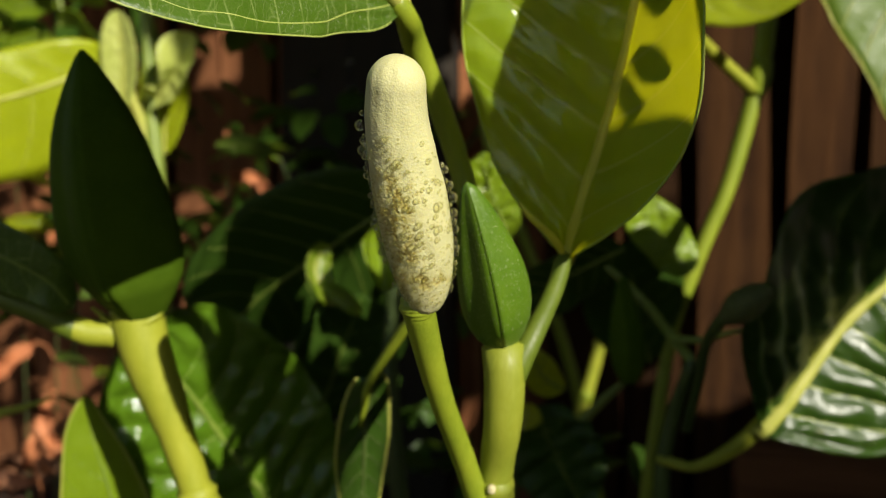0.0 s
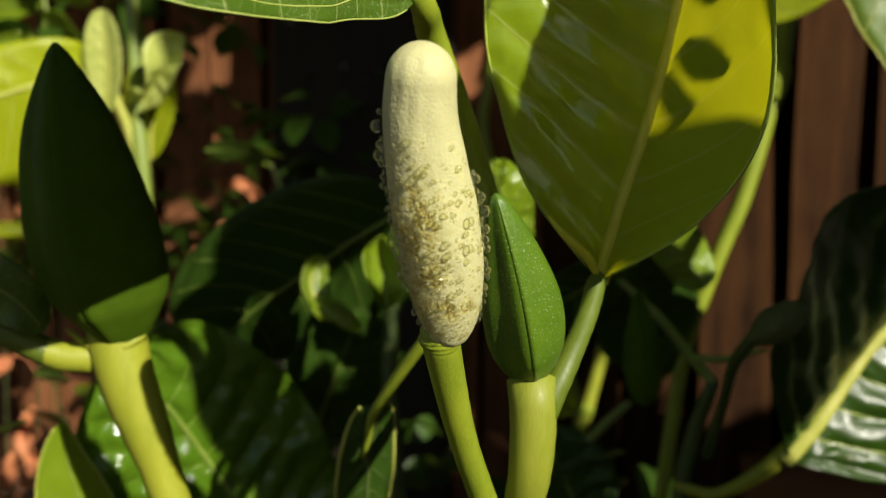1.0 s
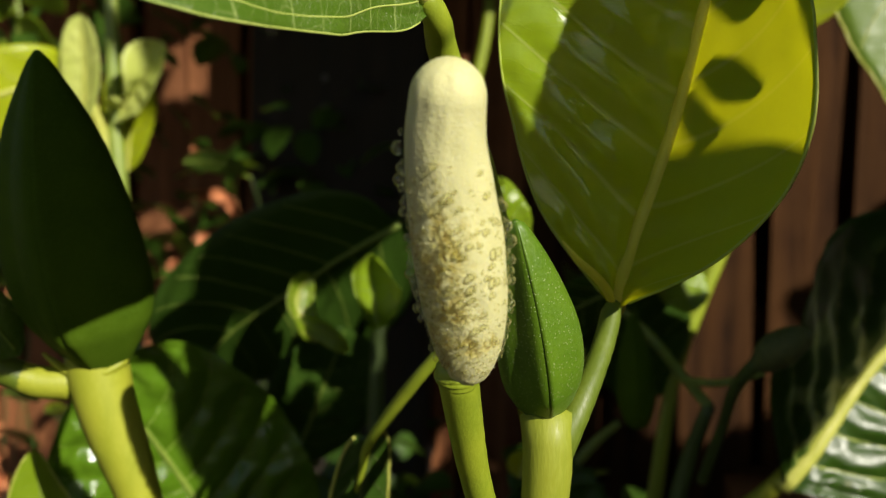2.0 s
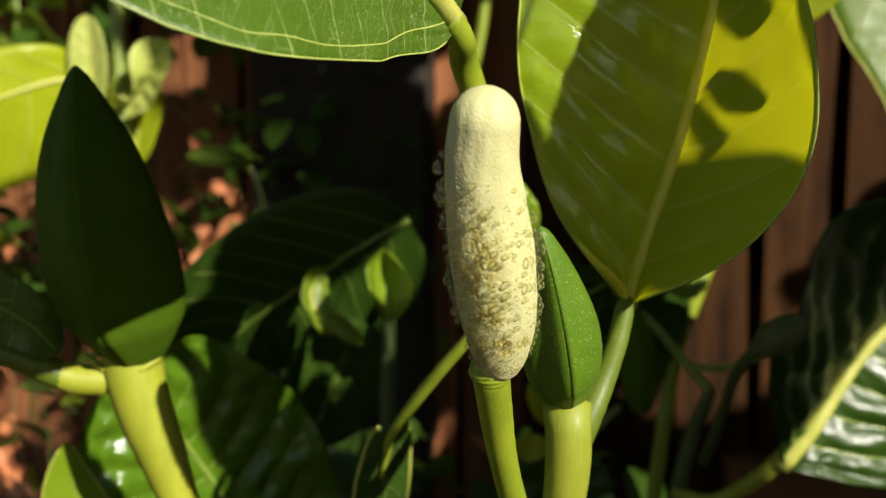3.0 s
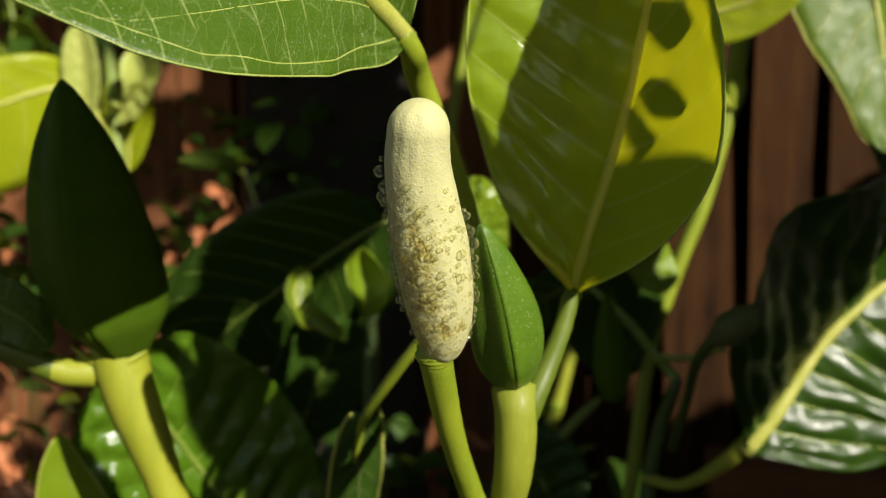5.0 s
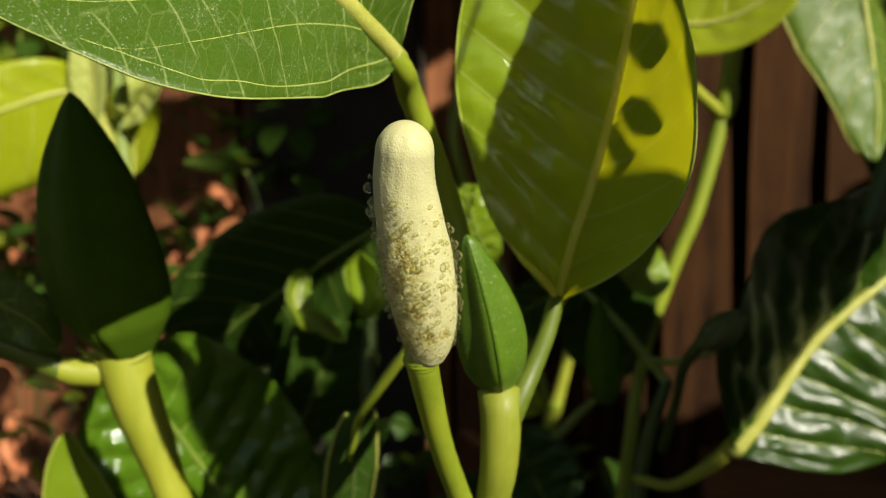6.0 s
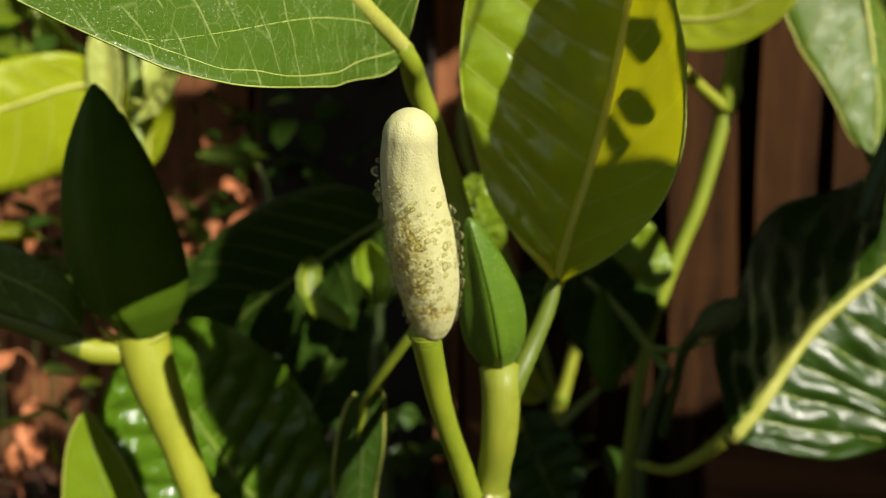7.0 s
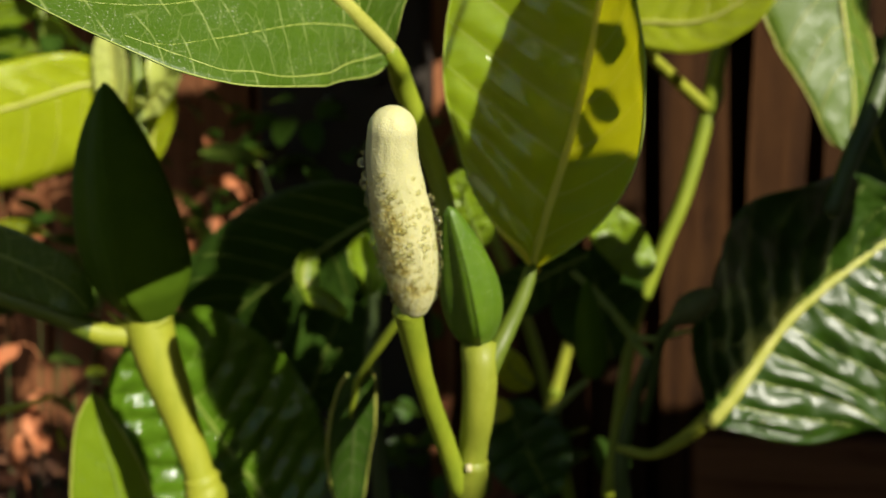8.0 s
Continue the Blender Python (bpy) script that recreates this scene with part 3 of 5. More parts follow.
for z in (0.30, 1.45):
    bm = board_mesh(0.085, (FENCE_B - FENCE_A).length, 0.04, 0.0, z)
    r_ = part("rail", bm, WOOD, fence)
    r_.matrix_parent_inverse = Matrix.Translation(fence.location).inverted()
    s_ = FENCE_A - out * 0.032
    r_.matrix_basis = Matrix.Translation((s_.x, s_.y, GROUND_Z + z)) @ Matrix.Rotation(angle, 4, "Z") @ Matrix.Rotation(radians(90), 4, "Y")

# post added before the fence, near-black in place of shade, with two nail heads
post = thing("shade_post", (-0.100, 1.02, GROUND_Z), "added square wooden post, near-black in place of shade, with two nail heads", "fence post")
b = part("post", board_mesh(0.216, 1.70, 0.05, 0.0, 31.0), WOOD_SHADE, post)
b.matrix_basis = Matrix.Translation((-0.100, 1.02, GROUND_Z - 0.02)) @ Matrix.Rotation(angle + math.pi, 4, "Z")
for z in (0.8617, 0.8287):
    part("nail_head", tube([(-0.1183, 0.990, z), (-0.1185, 0.986, z)], [0.0042, 0.0034], 4, 12), NAIL, post, "grey nail head")

# low timber edging against the fence: two boards on a stake
edging = thing("garden_edging", (0.235, 0.66, GROUND_Z), "dark brown horizontal timber boards edging the bed", "timber edging")
# brighter wood colour lifts these boards out of the shade
for z, wide in ((0.455, 0.10), (0.352, 0.098)):
    b = part("board", board_mesh(wide, 1.3, 0.035, 0.0, 8.0 + z), WOOD_LIT, edging)
    b.matrix_basis = Matrix.Translation((0.235, 0.66, z)) @ Matrix.Rotation(radians(-8), 4, "Z") @ Matrix.Rotation(radians(90), 4, "Y")
b = part("stake", board_mesh(0.05, 0.26, 0.04, 0.0, 3.0), WOOD, edging)
b.matrix_basis = Matrix.Translation((0.285, 0.69, GROUND_Z - 0.02)) @ Matrix.Rotation(radians(-8), 4, "Z")


# ---- flowering shoot: spike, bud and two leaves ----
NODE = (0.0147, 0.2220, 0.6198)
shoot = thing("flowering_shoot", NODE, "jackfruit shoot with pale flower spike, green bud and two leaves", "plant shoot")
BUD_BASE = (0.0164, 0.2125, 0.6650)
part("stem", tube([(0.0085, 0.235, 0.42), (0.0100, 0.229, 0.53), NODE, (0.0164, 0.2140, 0.6420), (0.0169, 0.2115, 0.6600), BUD_BASE], [0.0052, 0.0050, 0.0044, 0.0041, 0.0044, 0.0056], 40, 20, rough=0.05), STEM_MID, shoot, "yellow-green stem")
part("stem_collar", tube([(0.0131, 0.2240, 0.6089), NODE, (0.0156, 0.2190, 0.6271)], [0.0047, 0.0058, 0.0046], 14, 20, rough=0.08), STEM_MID, shoot)
part("leaf_scar", tube([(0.0138, 0.2155, 0.6253), (0.0138, 0.2152, 0.6268)], [0.0013, 0.0011], 4, 10), SCAR, shoot, "pale buff leaf scar")
SPIKE_BASE = Vector((-0.0042, 0.1830, 0.6782))
part("spike_stalk", tube([(0.0116, 0.2210, 0.6165), (0.0069, 0.2130, 0.6335), (0.0002, 0.1980, 0.6562), SPIKE_BASE, SPIKE_BASE + Vector((-0.0003, -0.001, 0.003))], [0.0032, 0.0031, 0.0030, 0.0033, 0.0038], 30, 18, rough=0.04), STALK, shoot, "smooth green stalk")

# the spike: a slightly bent club, closely covered with florets
AXIS = spline([SPIKE_BASE + Vector((0, 0, 0.0002)), (-0.0029, 0.1805, 0.6836), (-0.0040, 0.1755, 0.6944), (-0.0056, 0.1710, 0.7039), (-0.0070, 0.1675, 0.7122), (-0.0079, 0.1640, 0.7199), (-0.0073, 0.1590, 0.7303)], 120)
S_N, S_K = 330, 288


def spike_frame(t):
    x = min(max(t, 0.0), 1.0) * 120
    i = min(int(x), 119)
    c = AXIS[i].lerp(AXIS[i + 1], x - i)
    up = (AXIS[min(i + 3, 120)] - AXIS[max(i - 3, 0)]).normalized()
    f = Vector((0, -1, 0))
    f = (f - up * f.dot(up)).normalized()
    return c, up, f, up.cross(f) * 1.0


def spike_radius(t):
    body = blend([0.0034, 0.0054, 0.0067, 0.0073, 0.0076, 0.0075, 0.0071, 0.0067, 0.0062, 0.0058, 0.0056], min(t, 1.0))
    if t > 0.90:
        body *= math.sqrt(max(0.0, 1 - ((t - 0.90) / 0.10) ** 2))
    if t < 0.05:
        body *= 0.72 + 0.28 * math.sqrt(t / 0.05)
    return body


def spike_point(t, a, lift=0.0):
    """a: 0 towards the viewer, positive to the right."""
    c, up, f, r = spike_frame(t)
    rr = spike_radius(t)
    way = r * math.sin(a) + f * math.cos(a)
    q = c + way * rr
    ragged = 0.5 + 0.9 * noise.noise(q * 260) + 0.5 * noise.noise(q * 620)
    side = math.exp(-(math.atan2(math.sin(a + 0.62), math.cos(a + 0.62)) / 0.80) ** 2)
    low = math.exp(-(math.atan2(math.sin(a + 0.15), math.cos(a + 0.15)) / 1.05) ** 2) * max(0.0, 1 - abs(t - 0.17) / 0.17)
    reach = min(1.0, max(0.0, (0.76 - t) * 5)) * min(1.0, t * 9)
    worn = min(1.0, max(0.0, max(side, low) * reach * ragged * 1.5))
    cell = noise.voronoi(q * 1650)[0]
    floret = 0.5 - cell[0]
    crust = noise.noise(q * 900) + 0.6 * noise.noise(q * 1900)
    lump = 0.00020 * noise.noise(Vector((math.sin(a) * 3, math.cos(a) * 3, t * 9)))
    edge = 1.0 if t < 0.97 else 0.3
    h = lump + 0.00006 * floret + worn * (0.00015 * crust + 0.00007 * floret - 0.00008)
    return q + way * (h * edge + lift), way, min(1.0, max(0.0, worn * (0.55 - 0.6 * crust)))


bm = bmesh.new()
pit = bm.verts.layers.float.new("pits")
rings = []
for i in range(S_N + 1):
    t = 1 - (1 - i / S_N) ** 1.25
    ring = []
    for k in range(S_K):
        a = 2 * math.pi * k / S_K - math.pi
        at_, _, deep = spike_point(t * 0.9995, a)
        v = bm.verts.new(at_)
        v[pit] = deep
        ring.append(v)
    rings.append(ring)
for a, b in zip(rings, rings[1:]):
    for k in range(S_K):
        bm.faces.new((a[k], a[(k + 1) % S_K], b[(k + 1) % S_K], b[k]))
bm.faces.new(rings[0][::-1])
bm.faces.new(rings[-1])
spike = part("flower_spike", bm, SPIKE, shoot, "cream-yellow flower spike covered with clear sticky drops")
part("spike_collar", tube([SPIKE_BASE + Vector((0, 0.0002, -0.0008)), SPIKE_BASE + Vector((-0.0002, -0.0006, 0.0016)), SPIKE_BASE + Vector((-0.0004, -0.001, 0.0026))], [0.0035, 0.0041, 0.0038], 10, 24, rough=0.10), STALK, spike)

leaf_bud = bud(shoot, BUD_BASE, (0.0066, 0.1935, 0.7068), 0.0093, (0.05, -1, 0.1), BUD, label="green pointed leaf bud with pale flecks", keel=-0.10, lean=0.10,
               shape=(0.36, 0.50, 0.68, 0.88, 0.95, 0.97, 0.96, 0.92, 0.84, 0.75, 0.65, 0.54, 0.42, 0.30, 0.22, 0.13, 0.03))

# leaf on the bud's node, upright, sun behind its outer half; glow also in its colour
part("petiole", tube([(0.0176, 0.2115, 0.6537), (0.0216, 0.2125, 0.6624), (0.0255, 0.2155, 0.6693), (0.0307, 0.2225, 0.6782), (0.0339, 0.2280, 0.6859), (0.0335, 0.2288, 0.6865)], [0.0034, 0.0033, 0.0029, 0.0026, 0.0025, 0.0024], 34, 16, rough=0.04), PETIOLE, shoot, "yellow-green leaf stalk")
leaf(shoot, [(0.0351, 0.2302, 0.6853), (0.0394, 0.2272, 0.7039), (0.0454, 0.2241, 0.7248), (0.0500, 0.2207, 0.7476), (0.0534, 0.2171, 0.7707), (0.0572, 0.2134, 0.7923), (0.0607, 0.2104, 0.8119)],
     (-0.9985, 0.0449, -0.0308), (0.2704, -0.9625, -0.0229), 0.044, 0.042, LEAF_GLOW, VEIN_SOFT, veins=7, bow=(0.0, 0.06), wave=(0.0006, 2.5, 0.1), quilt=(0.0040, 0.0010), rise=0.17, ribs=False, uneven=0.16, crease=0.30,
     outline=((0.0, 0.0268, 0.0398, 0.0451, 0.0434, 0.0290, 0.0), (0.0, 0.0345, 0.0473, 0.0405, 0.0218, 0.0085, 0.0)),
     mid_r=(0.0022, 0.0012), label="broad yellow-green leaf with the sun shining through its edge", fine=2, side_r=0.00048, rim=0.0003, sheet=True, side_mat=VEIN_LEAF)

part("leaf_base_fold", tube([(0.0214, 0.2250, 0.7018), (0.0228, 0.2236, 0.6998), (0.0250, 0.2232, 0.6973), (0.0285, 0.2238, 0.6944), (0.0317, 0.2252, 0.6911), (0.0334, 0.2270, 0.6882)], [0.0003, 0.0010, 0.0014, 0.0015, 0.0016, 0.0012], 20, 10, flat=0.6), VEIN_SOFT, shoot, "pale yellow rolled foot of the leaf blade")

# leaf over the spike
part("petiole", tube([(0.0104, 0.2360, 0.6920), (0.0055, 0.2360, 0.7112), (-0.0008, 0.2300, 0.7296), (-0.0067, 0.2220, 0.7435), (-0.0085, 0.2122, 0.7485), (-0.0115, 0.2085, 0.7525)], [0.0034, 0.0033, 0.0033, 0.0033, 0.0034, 0.0026], 36, 16, rough=0.04), STALK, shoot, "green leaf stalk")
leaf(shoot, [(-0.0095, 0.2114, 0.7509), (-0.0143, 0.2038, 0.7542), (-0.0216, 0.1942, 0.7615), (-0.0363, 0.1840, 0.7697), (-0.0584, 0.1741, 0.7755), (-0.0849, 0.1650, 0.7786), (-0.1148, 0.1559, 0.7824)],
     (-0.3529, -0.6955, -0.6258), (0.75, 0.35, 0.35), 0.0488, 0.0407, LEAF_TOP, VEIN_PALE, veins=4, quilt=0.0005, rise=0.55,
     loop=((0.02, -0.10), (0.05, -0.35), (0.085, -0.55), (0.125, -0.70), (0.167, -0.82), (0.23, -0.89), (0.30, -0.915), (0.38, -0.90), (0.44, -0.92), (0.52, -0.90), (0.62, -0.92)),
     outline=((0.0016, 0.0080, 0.0146, 0.0208, 0.0264, 0.0311, 0.0353, 0.0388, 0.0419, 0.0446, 0.0468, 0.0482, 0.0490, 0.0492, 0.0487, 0.0474, 0.0452, 0.0425, 0.0394, 0.0357, 0.0312, 0.0256, 0.0188, 0.0102, 0.0), (0.0, 0.0255, 0.0382, 0.0407, 0.0347, 0.0212, 0.0)),
     mid_r=(0.0028, 0.0010), rim=0.00022, label="broad mid-green leaf with a pale yellow midrib and dusty specks", fine=2, side_r=0.00022, side_mat=VEIN_NET)

# drops of nectar
DROP_BM = bmesh.new()
bmesh.ops.create_icosphere(DROP_BM, subdivisions=3, radius=1.0)
bmesh.ops.delete(DROP_BM, geom=[v for v in DROP_BM.verts if v.co.z < -0.52], context="VERTS")      # the foot, sunk into the skin
drop_mesh = bpy.data.meshes.new("nectar_drop")
DROP_BM.to_mesh(drop_mesh)
DROP_BM.free()
drop_mesh.materials.append(DROP)
for p in drop_mesh.polygons:
    p.use_smooth = True
rnd = random.Random(11)
placed = []


def add_drop(t, a, r, sink=0.18, tall=0.95):
    pos, way, _ = spike_point(t, a, r * (tall - sink))
    for q, qr in placed:
        if (q - pos).length < (qr + r) * 0.72:
            return None
    placed.append((pos, r))
    ob = new("nectar_drop", drop_mesh)
    ob.matrix_basis = Matrix.LocRotScale(pos, way.to_track_quat("Z", "Y"), Vector((r, r, r * tall)))
    return tagged(ob, "clear sticky drop clinging to the flower spike", "drop", "drops on the flower spike")


for t, a, r in ((0.765, -1.62, 0.00105), (0.80, -1.60, 0.0005), (0.685, -1.60, 0.0010), (0.655, -1.72, 0.00075), (0.62, -1.55, 0.0006), (0.655, -0.22, 0.00075), (0.672, -0.08, 0.0006),
                (0.64, -0.30, 0.0005), (0.40, -1.60, 0.00095), (0.385, -1.42, 0.0007), (0.285, -1.5, 0.0008), (0.25, -1.45, 0.0006), (0.57, 1.48, 0.0008), (0.595, 1.40, 0.0005), (0.51, 1.50, 0.00085),
                (0.487, 1.62, 0.0006), (0.462, 1.48, 0.00105), (0.445, 1.30, 0.0005), (0.40, 1.50, 0.00085), (0.372, 1.42, 0.0007), (0.333, 1.55, 0.00075), (0.262, 1.50, 0.0007), (0.235, 1.56, 0.00065),
                (0.20, 1.5, 0.0005), (0.18, 1.45, 0.00045), (0.545, -0.20, 0.0006), (0.535, -0.12, 0.0005), (0.505, 0.05, 0.00055), (0.48, 0.75, 0.0008), (0.545, 0.62, 0.0005), (0.56, 0.90, 0.0005),
                (0.44, 0.15, 0.0006), (0.40, 0.62, 0.00075), (0.37, 1.05, 0.0006), (0.26, 0.15, 0.00055), (0.21, -0.35, 0.0007), (0.245, -0.6, 0.0006)):
    add_drop(t, a, r * 1.15)
for k in range(46):      # crowded along the wet side's edge
    add_drop(0.22 + 0.50 * rnd.random(), rnd.gauss(-1.52, 0.16), 0.00030 + 0.00055 * rnd.random() ** 1.5, 0.10)
tries = 0
while len(placed) < 298 and tries < 6000:
    tries += 1
    kind = rnd.random()
    if kind < 0.68:      # the weathered, wet side
        t = rnd.betavariate(1.5, 1.6) * 0.70 + 0.07
        a = rnd.gauss(-0.65, 0.58)
        r = 0.00026 + 0.00052 * rnd.random() ** 1.8
    elif kind < 0.85:    # along the far right edge
        t = rnd.uniform(0.10, 0.58)
        a = rnd.gauss(1.5, 0.22)
        r = 0.00022 + 0.00042 * rnd.random() ** 2
    else:
        t = rnd.uniform(0.08, 0.58)
        a = rnd.uniform(-0.2, 1.3)
        r = 0.0002 + 0.00036 * rnd.random() ** 2
    add_drop(t, a, r, tall=rnd.uniform(0.75, 0.95))
# the finest beads, too many to count
bm = bmesh.new()
for k in range(650):
    t = rnd.betavariate(1.3, 1.9) * 0.72 + 0.05
    a = rnd.gauss(-0.6, 0.6) if rnd.random() < 0.7 else rnd.uniform(-1.5, 1.7)
    r = rnd.uniform(0.00011, 0.00026)
    pos, way, _ = spike_point(t, a, r * 0.5)
    bmesh.ops.create_icosphere(bm, subdivisions=1, radius=r, matrix=Matrix.Translation(pos - way * r * 0.25))
beads = part("fine_beads", bm, DROP, None)
tagged(beads, "tiny clear beads of nectar strewn over the flower spike", "drops", kind="stuff")

# ---- shoot with the big dark bud ----
L_BASE = Vector((-0.1056, 0.2860, 0.6614))
bud_shoot = thing("budding_shoot", (-0.0897, 0.2920, 0.5965), "jackfruit shoot ending in a large pointed bud darkened for shade", "plant shoot")
part("stem", tube([(-0.0840, 0.3000, 0.5204), (-0.0844, 0.2970, 0.5581), (-0.0890, 0.2930, 0.5928), (-0.0963, 0.2900, 0.6213), (-0.1034, 0.2870, 0.6446), (-0.1063, 0.2860, 0.6581), (-0.1070, 0.2860, 0.6648)], [0.0068, 0.0064, 0.0060, 0.0058, 0.0064, 0.0082, 0.0090], 44, 22, rough=0.05), STEM, bud_shoot, "thick yellow-green stem")
part("stem_node", tube([(-0.0901, 0.2920, 0.5978), (-0.0882, 0.2930, 0.5909), (-0.0866, 0.2950, 0.5803)], [0.0064, 0.0080, 0.0072], 14, 20, rough=0.15), STEM, bud_shoot)
L_TIP = Vector((-0.109, 0.252, 0.7475))
up = (L_TIP - L_BASE).normalized()
# ring-shaped joint under the bud, and a short bract beside it
bm = bmesh.new()
cup_up = (up + Vector((-0.30, 0, 0))).normalized()
f0 = (Vector((0, -1, 0)) - cup_up * cup_up.dot(Vector((0, -1, 0)))).normalized()
r0 = cup_up.cross(f0)
rings = []
for dz, rr in ((-0.0016, 0.0086), (-0.0008, 0.0094), (0.0, 0.0096), (0.0007, 0.0092), (0.0011, 0.0082)):
    rings.append([bm.verts.new(L_BASE + cup_up * dz + r0 * math.sin(2 * math.pi * k / 48) * rr * (1 + 0.02 * math.sin(k)) + f0 * math.cos(2 * math.pi * k / 48) * rr * 0.9) for k in range(48)])
for a, b in zip(rings, rings[1:]):
    for k in range(48):
        bm.faces.new((a[k], a[(k + 1) % 48], b[(k + 1) % 48], b[k]))
part("stem_ring", bm, STEM, bud_shoot, "raised light green ring under the bud")
part("bract", tube([(-0.1134, 0.2830, 0.6582), (-0.1164, 0.2810, 0.6617), (-0.1202, 0.2800, 0.6651)], [0.0022, 0.0022, 0.0010], 12, 10, flat=0.5), STEM, bud_shoot, "small light green bract")
bud(bud_shoot, L_BASE, L_TIP, 0.0198, (0.1, -1, 0.1), BUD_SHADE, label="large pointed leaf bud, green darkened for shade, its foot in the sun", keel=-0.12, flat=0.8, lean=-0.10,
    shape=(0.42, 0.50, 0.66, 0.90, 0.98, 1.0, 1.0, 0.96, 0.89, 0.81, 0.71, 0.58, 0.43, 0.28, 0.18, 0.10, 0.03))
part("petiole", tube([(-0.1885, 0.2620, 0.6883), (-0.1630, 0.2700, 0.6757), (-0.1387, 0.2770, 0.6649), (-0.1243, 0.2830, 0.6562), (-0.1147, 0.2860, 0.6553)], [0.0036, 0.0038, 0.0040, 0.0043, 0.0046], 30, 16, rough=0.05), PETIOLE, bud_shoot, "long green leaf stalk")
part("stalk_foot", tube([(-0.1335, 0.2790, 0.6624), (-0.1243, 0.2826, 0.6566), (-0.1150, 0.2856, 0.6553)], [0.0030, 0.0046, 0.0050], 16, 16, rough=0.05), STEM, bud_shoot, "yellow foot of the leaf stalk")

# ---- large glossy leaf low beside the fence ----
low_shoot = thing("leafy_shoot", (0.1123, 0.4200, 0.5477), "jackfruit shoot with a glossy wavy leaf and a young spike", "plant shoot", "leafy shoots")
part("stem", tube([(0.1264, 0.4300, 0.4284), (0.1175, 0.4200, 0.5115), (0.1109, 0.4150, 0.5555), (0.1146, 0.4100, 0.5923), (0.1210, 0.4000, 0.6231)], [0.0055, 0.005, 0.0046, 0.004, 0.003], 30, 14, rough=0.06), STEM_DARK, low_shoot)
part("petiole", tube([(0.1084, 0.4120, 0.5707), (0.1250, 0.4050, 0.5690), (0.1406, 0.3940, 0.5823), (0.1516, 0.3865, 0.5967)], [0.0028, 0.0028, 0.0036, 0.0042], 24, 14), STEM, low_shoot, "yellow-green leaf stalk")
leaf(low_shoot, [(0.1490, 0.3869, 0.5912), (0.1675, 0.3883, 0.6130), (0.1841, 0.3924, 0.6357), (0.2033, 0.3957, 0.6546), (0.2245, 0.3978, 0.6709), (0.2458, 0.4018, 0.6840), (0.2678, 0.4063, 0.6939)],
     (-0.4558, -0.5926, 0.6642), (0.3856, -0.12, -0.9142), 0.09, 0.075, LEAF_GLOSS, VEIN_PALE, veins=7, wave=(0.004, 3.2, 0.2), quilt=0.0045, rise=0.20,
     outline=((0.0, 0.0627, 0.0895, 0.0901, 0.0737, 0.0443, 0.0), (0.0, 0.0501, 0.0744, 0.0775, 0.0643, 0.0382, 0.0)),
     mid_r=(0.0042, 0.0014), label="large glossy dark green leaf with a yellow midrib and wavy surface", fine=2, side_r=0.0005, side_mat=VEIN_NET)
for x, y, z, r in ((0.1772, 0.3845, 0.5924, 0.0026), (0.1815, 0.3848, 0.5895, 0.0018), (0.2019, 0.3862, 0.5866, 0.0026), (0.1755, 0.3848, 0.5875, 0.0014), (0.1960, 0.3860, 0.5850, 0.0016)):
    ob = new("water_drop", drop_mesh)
    ob.matrix_basis = Matrix.LocRotScale((x, y, z), None, Vector((r, r * 0.7, r * 0.9)))
    tagged(ob, "clear water drop on the glossy leaf", "drop", "drops on the glossy leaf")
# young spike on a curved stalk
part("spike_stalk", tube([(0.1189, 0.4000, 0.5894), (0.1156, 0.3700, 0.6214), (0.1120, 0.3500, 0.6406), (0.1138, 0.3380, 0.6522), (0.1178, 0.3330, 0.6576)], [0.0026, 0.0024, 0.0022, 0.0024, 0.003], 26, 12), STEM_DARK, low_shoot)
part("young_spike", tube([(0.1147, 0.3360, 0.6537), (0.1200, 0.3330, 0.6588), (0.1260, 0.3310, 0.6636), (0.1301, 0.3300, 0.6660)], [0.0035, 0.0066, 0.0064, 0.0040], 24, 18, rough=0.10), SPIKE_YOUNG, low_shoot, "small olive-brown young flower spike")
part("twig", tube([(0.1210, 0.4000, 0.6231), (0.1135, 0.4200, 0.6351), (0.1049, 0.4400, 0.6486), (0.0806, 0.4500, 0.6721)], [0.0026, 0.0024, 0.0022, 0.0018], 24, 12), STEM_DULL, low_shoot)
part("twig", tube([(0.1152, 0.4100, 0.6325), (0.1249, 0.4000, 0.6337), (0.1351, 0.3900, 0.6388), (0.1392, 0.3850, 0.6410)], [0.002, 0.0018, 0.0016, 0.001], 18, 10), STEM_DULL, low_shoot)
bud(low_shoot, (0.0974, 0.4300, 0.6064), (0.0905, 0.4200, 0.6633), 0.0095, (0, -1, 0), BUD_SHADE, label="dark green closed bud in shade")

# ---- tall stem in front of the fence ----
tall_shoot = thing("tall_stem", (0.1382, 0.5000, 0.6168), "tall green jackfruit stem leaning in front of the fence", "plant stem", "leafy shoots")
part("stem", tube([(0.1232, 0.5000, 0.5106), (0.1328, 0.5000, 0.5892), (0.1396, 0.5000, 0.6287), (0.1500, 0.5000, 0.6590), (0.1598, 0.5000, 0.6849), (0.1699, 0.5000, 0.7103), (0.1806, 0.5000, 0.7505), (0.1870, 0.5000, 0.7783), (0.1922, 0.5000, 0.8205), (0.1980, 0.5000, 0.8697), (0.2006, 0.5000, 0.9503)], [0.0044, 0.0042, 0.0042, 0.0046, 0.0048, 0.0051, 0.0055, 0.0060, 0.0057, 0.0054, 0.005], 66, 18, rough=0.05), STALK, tall_shoot)
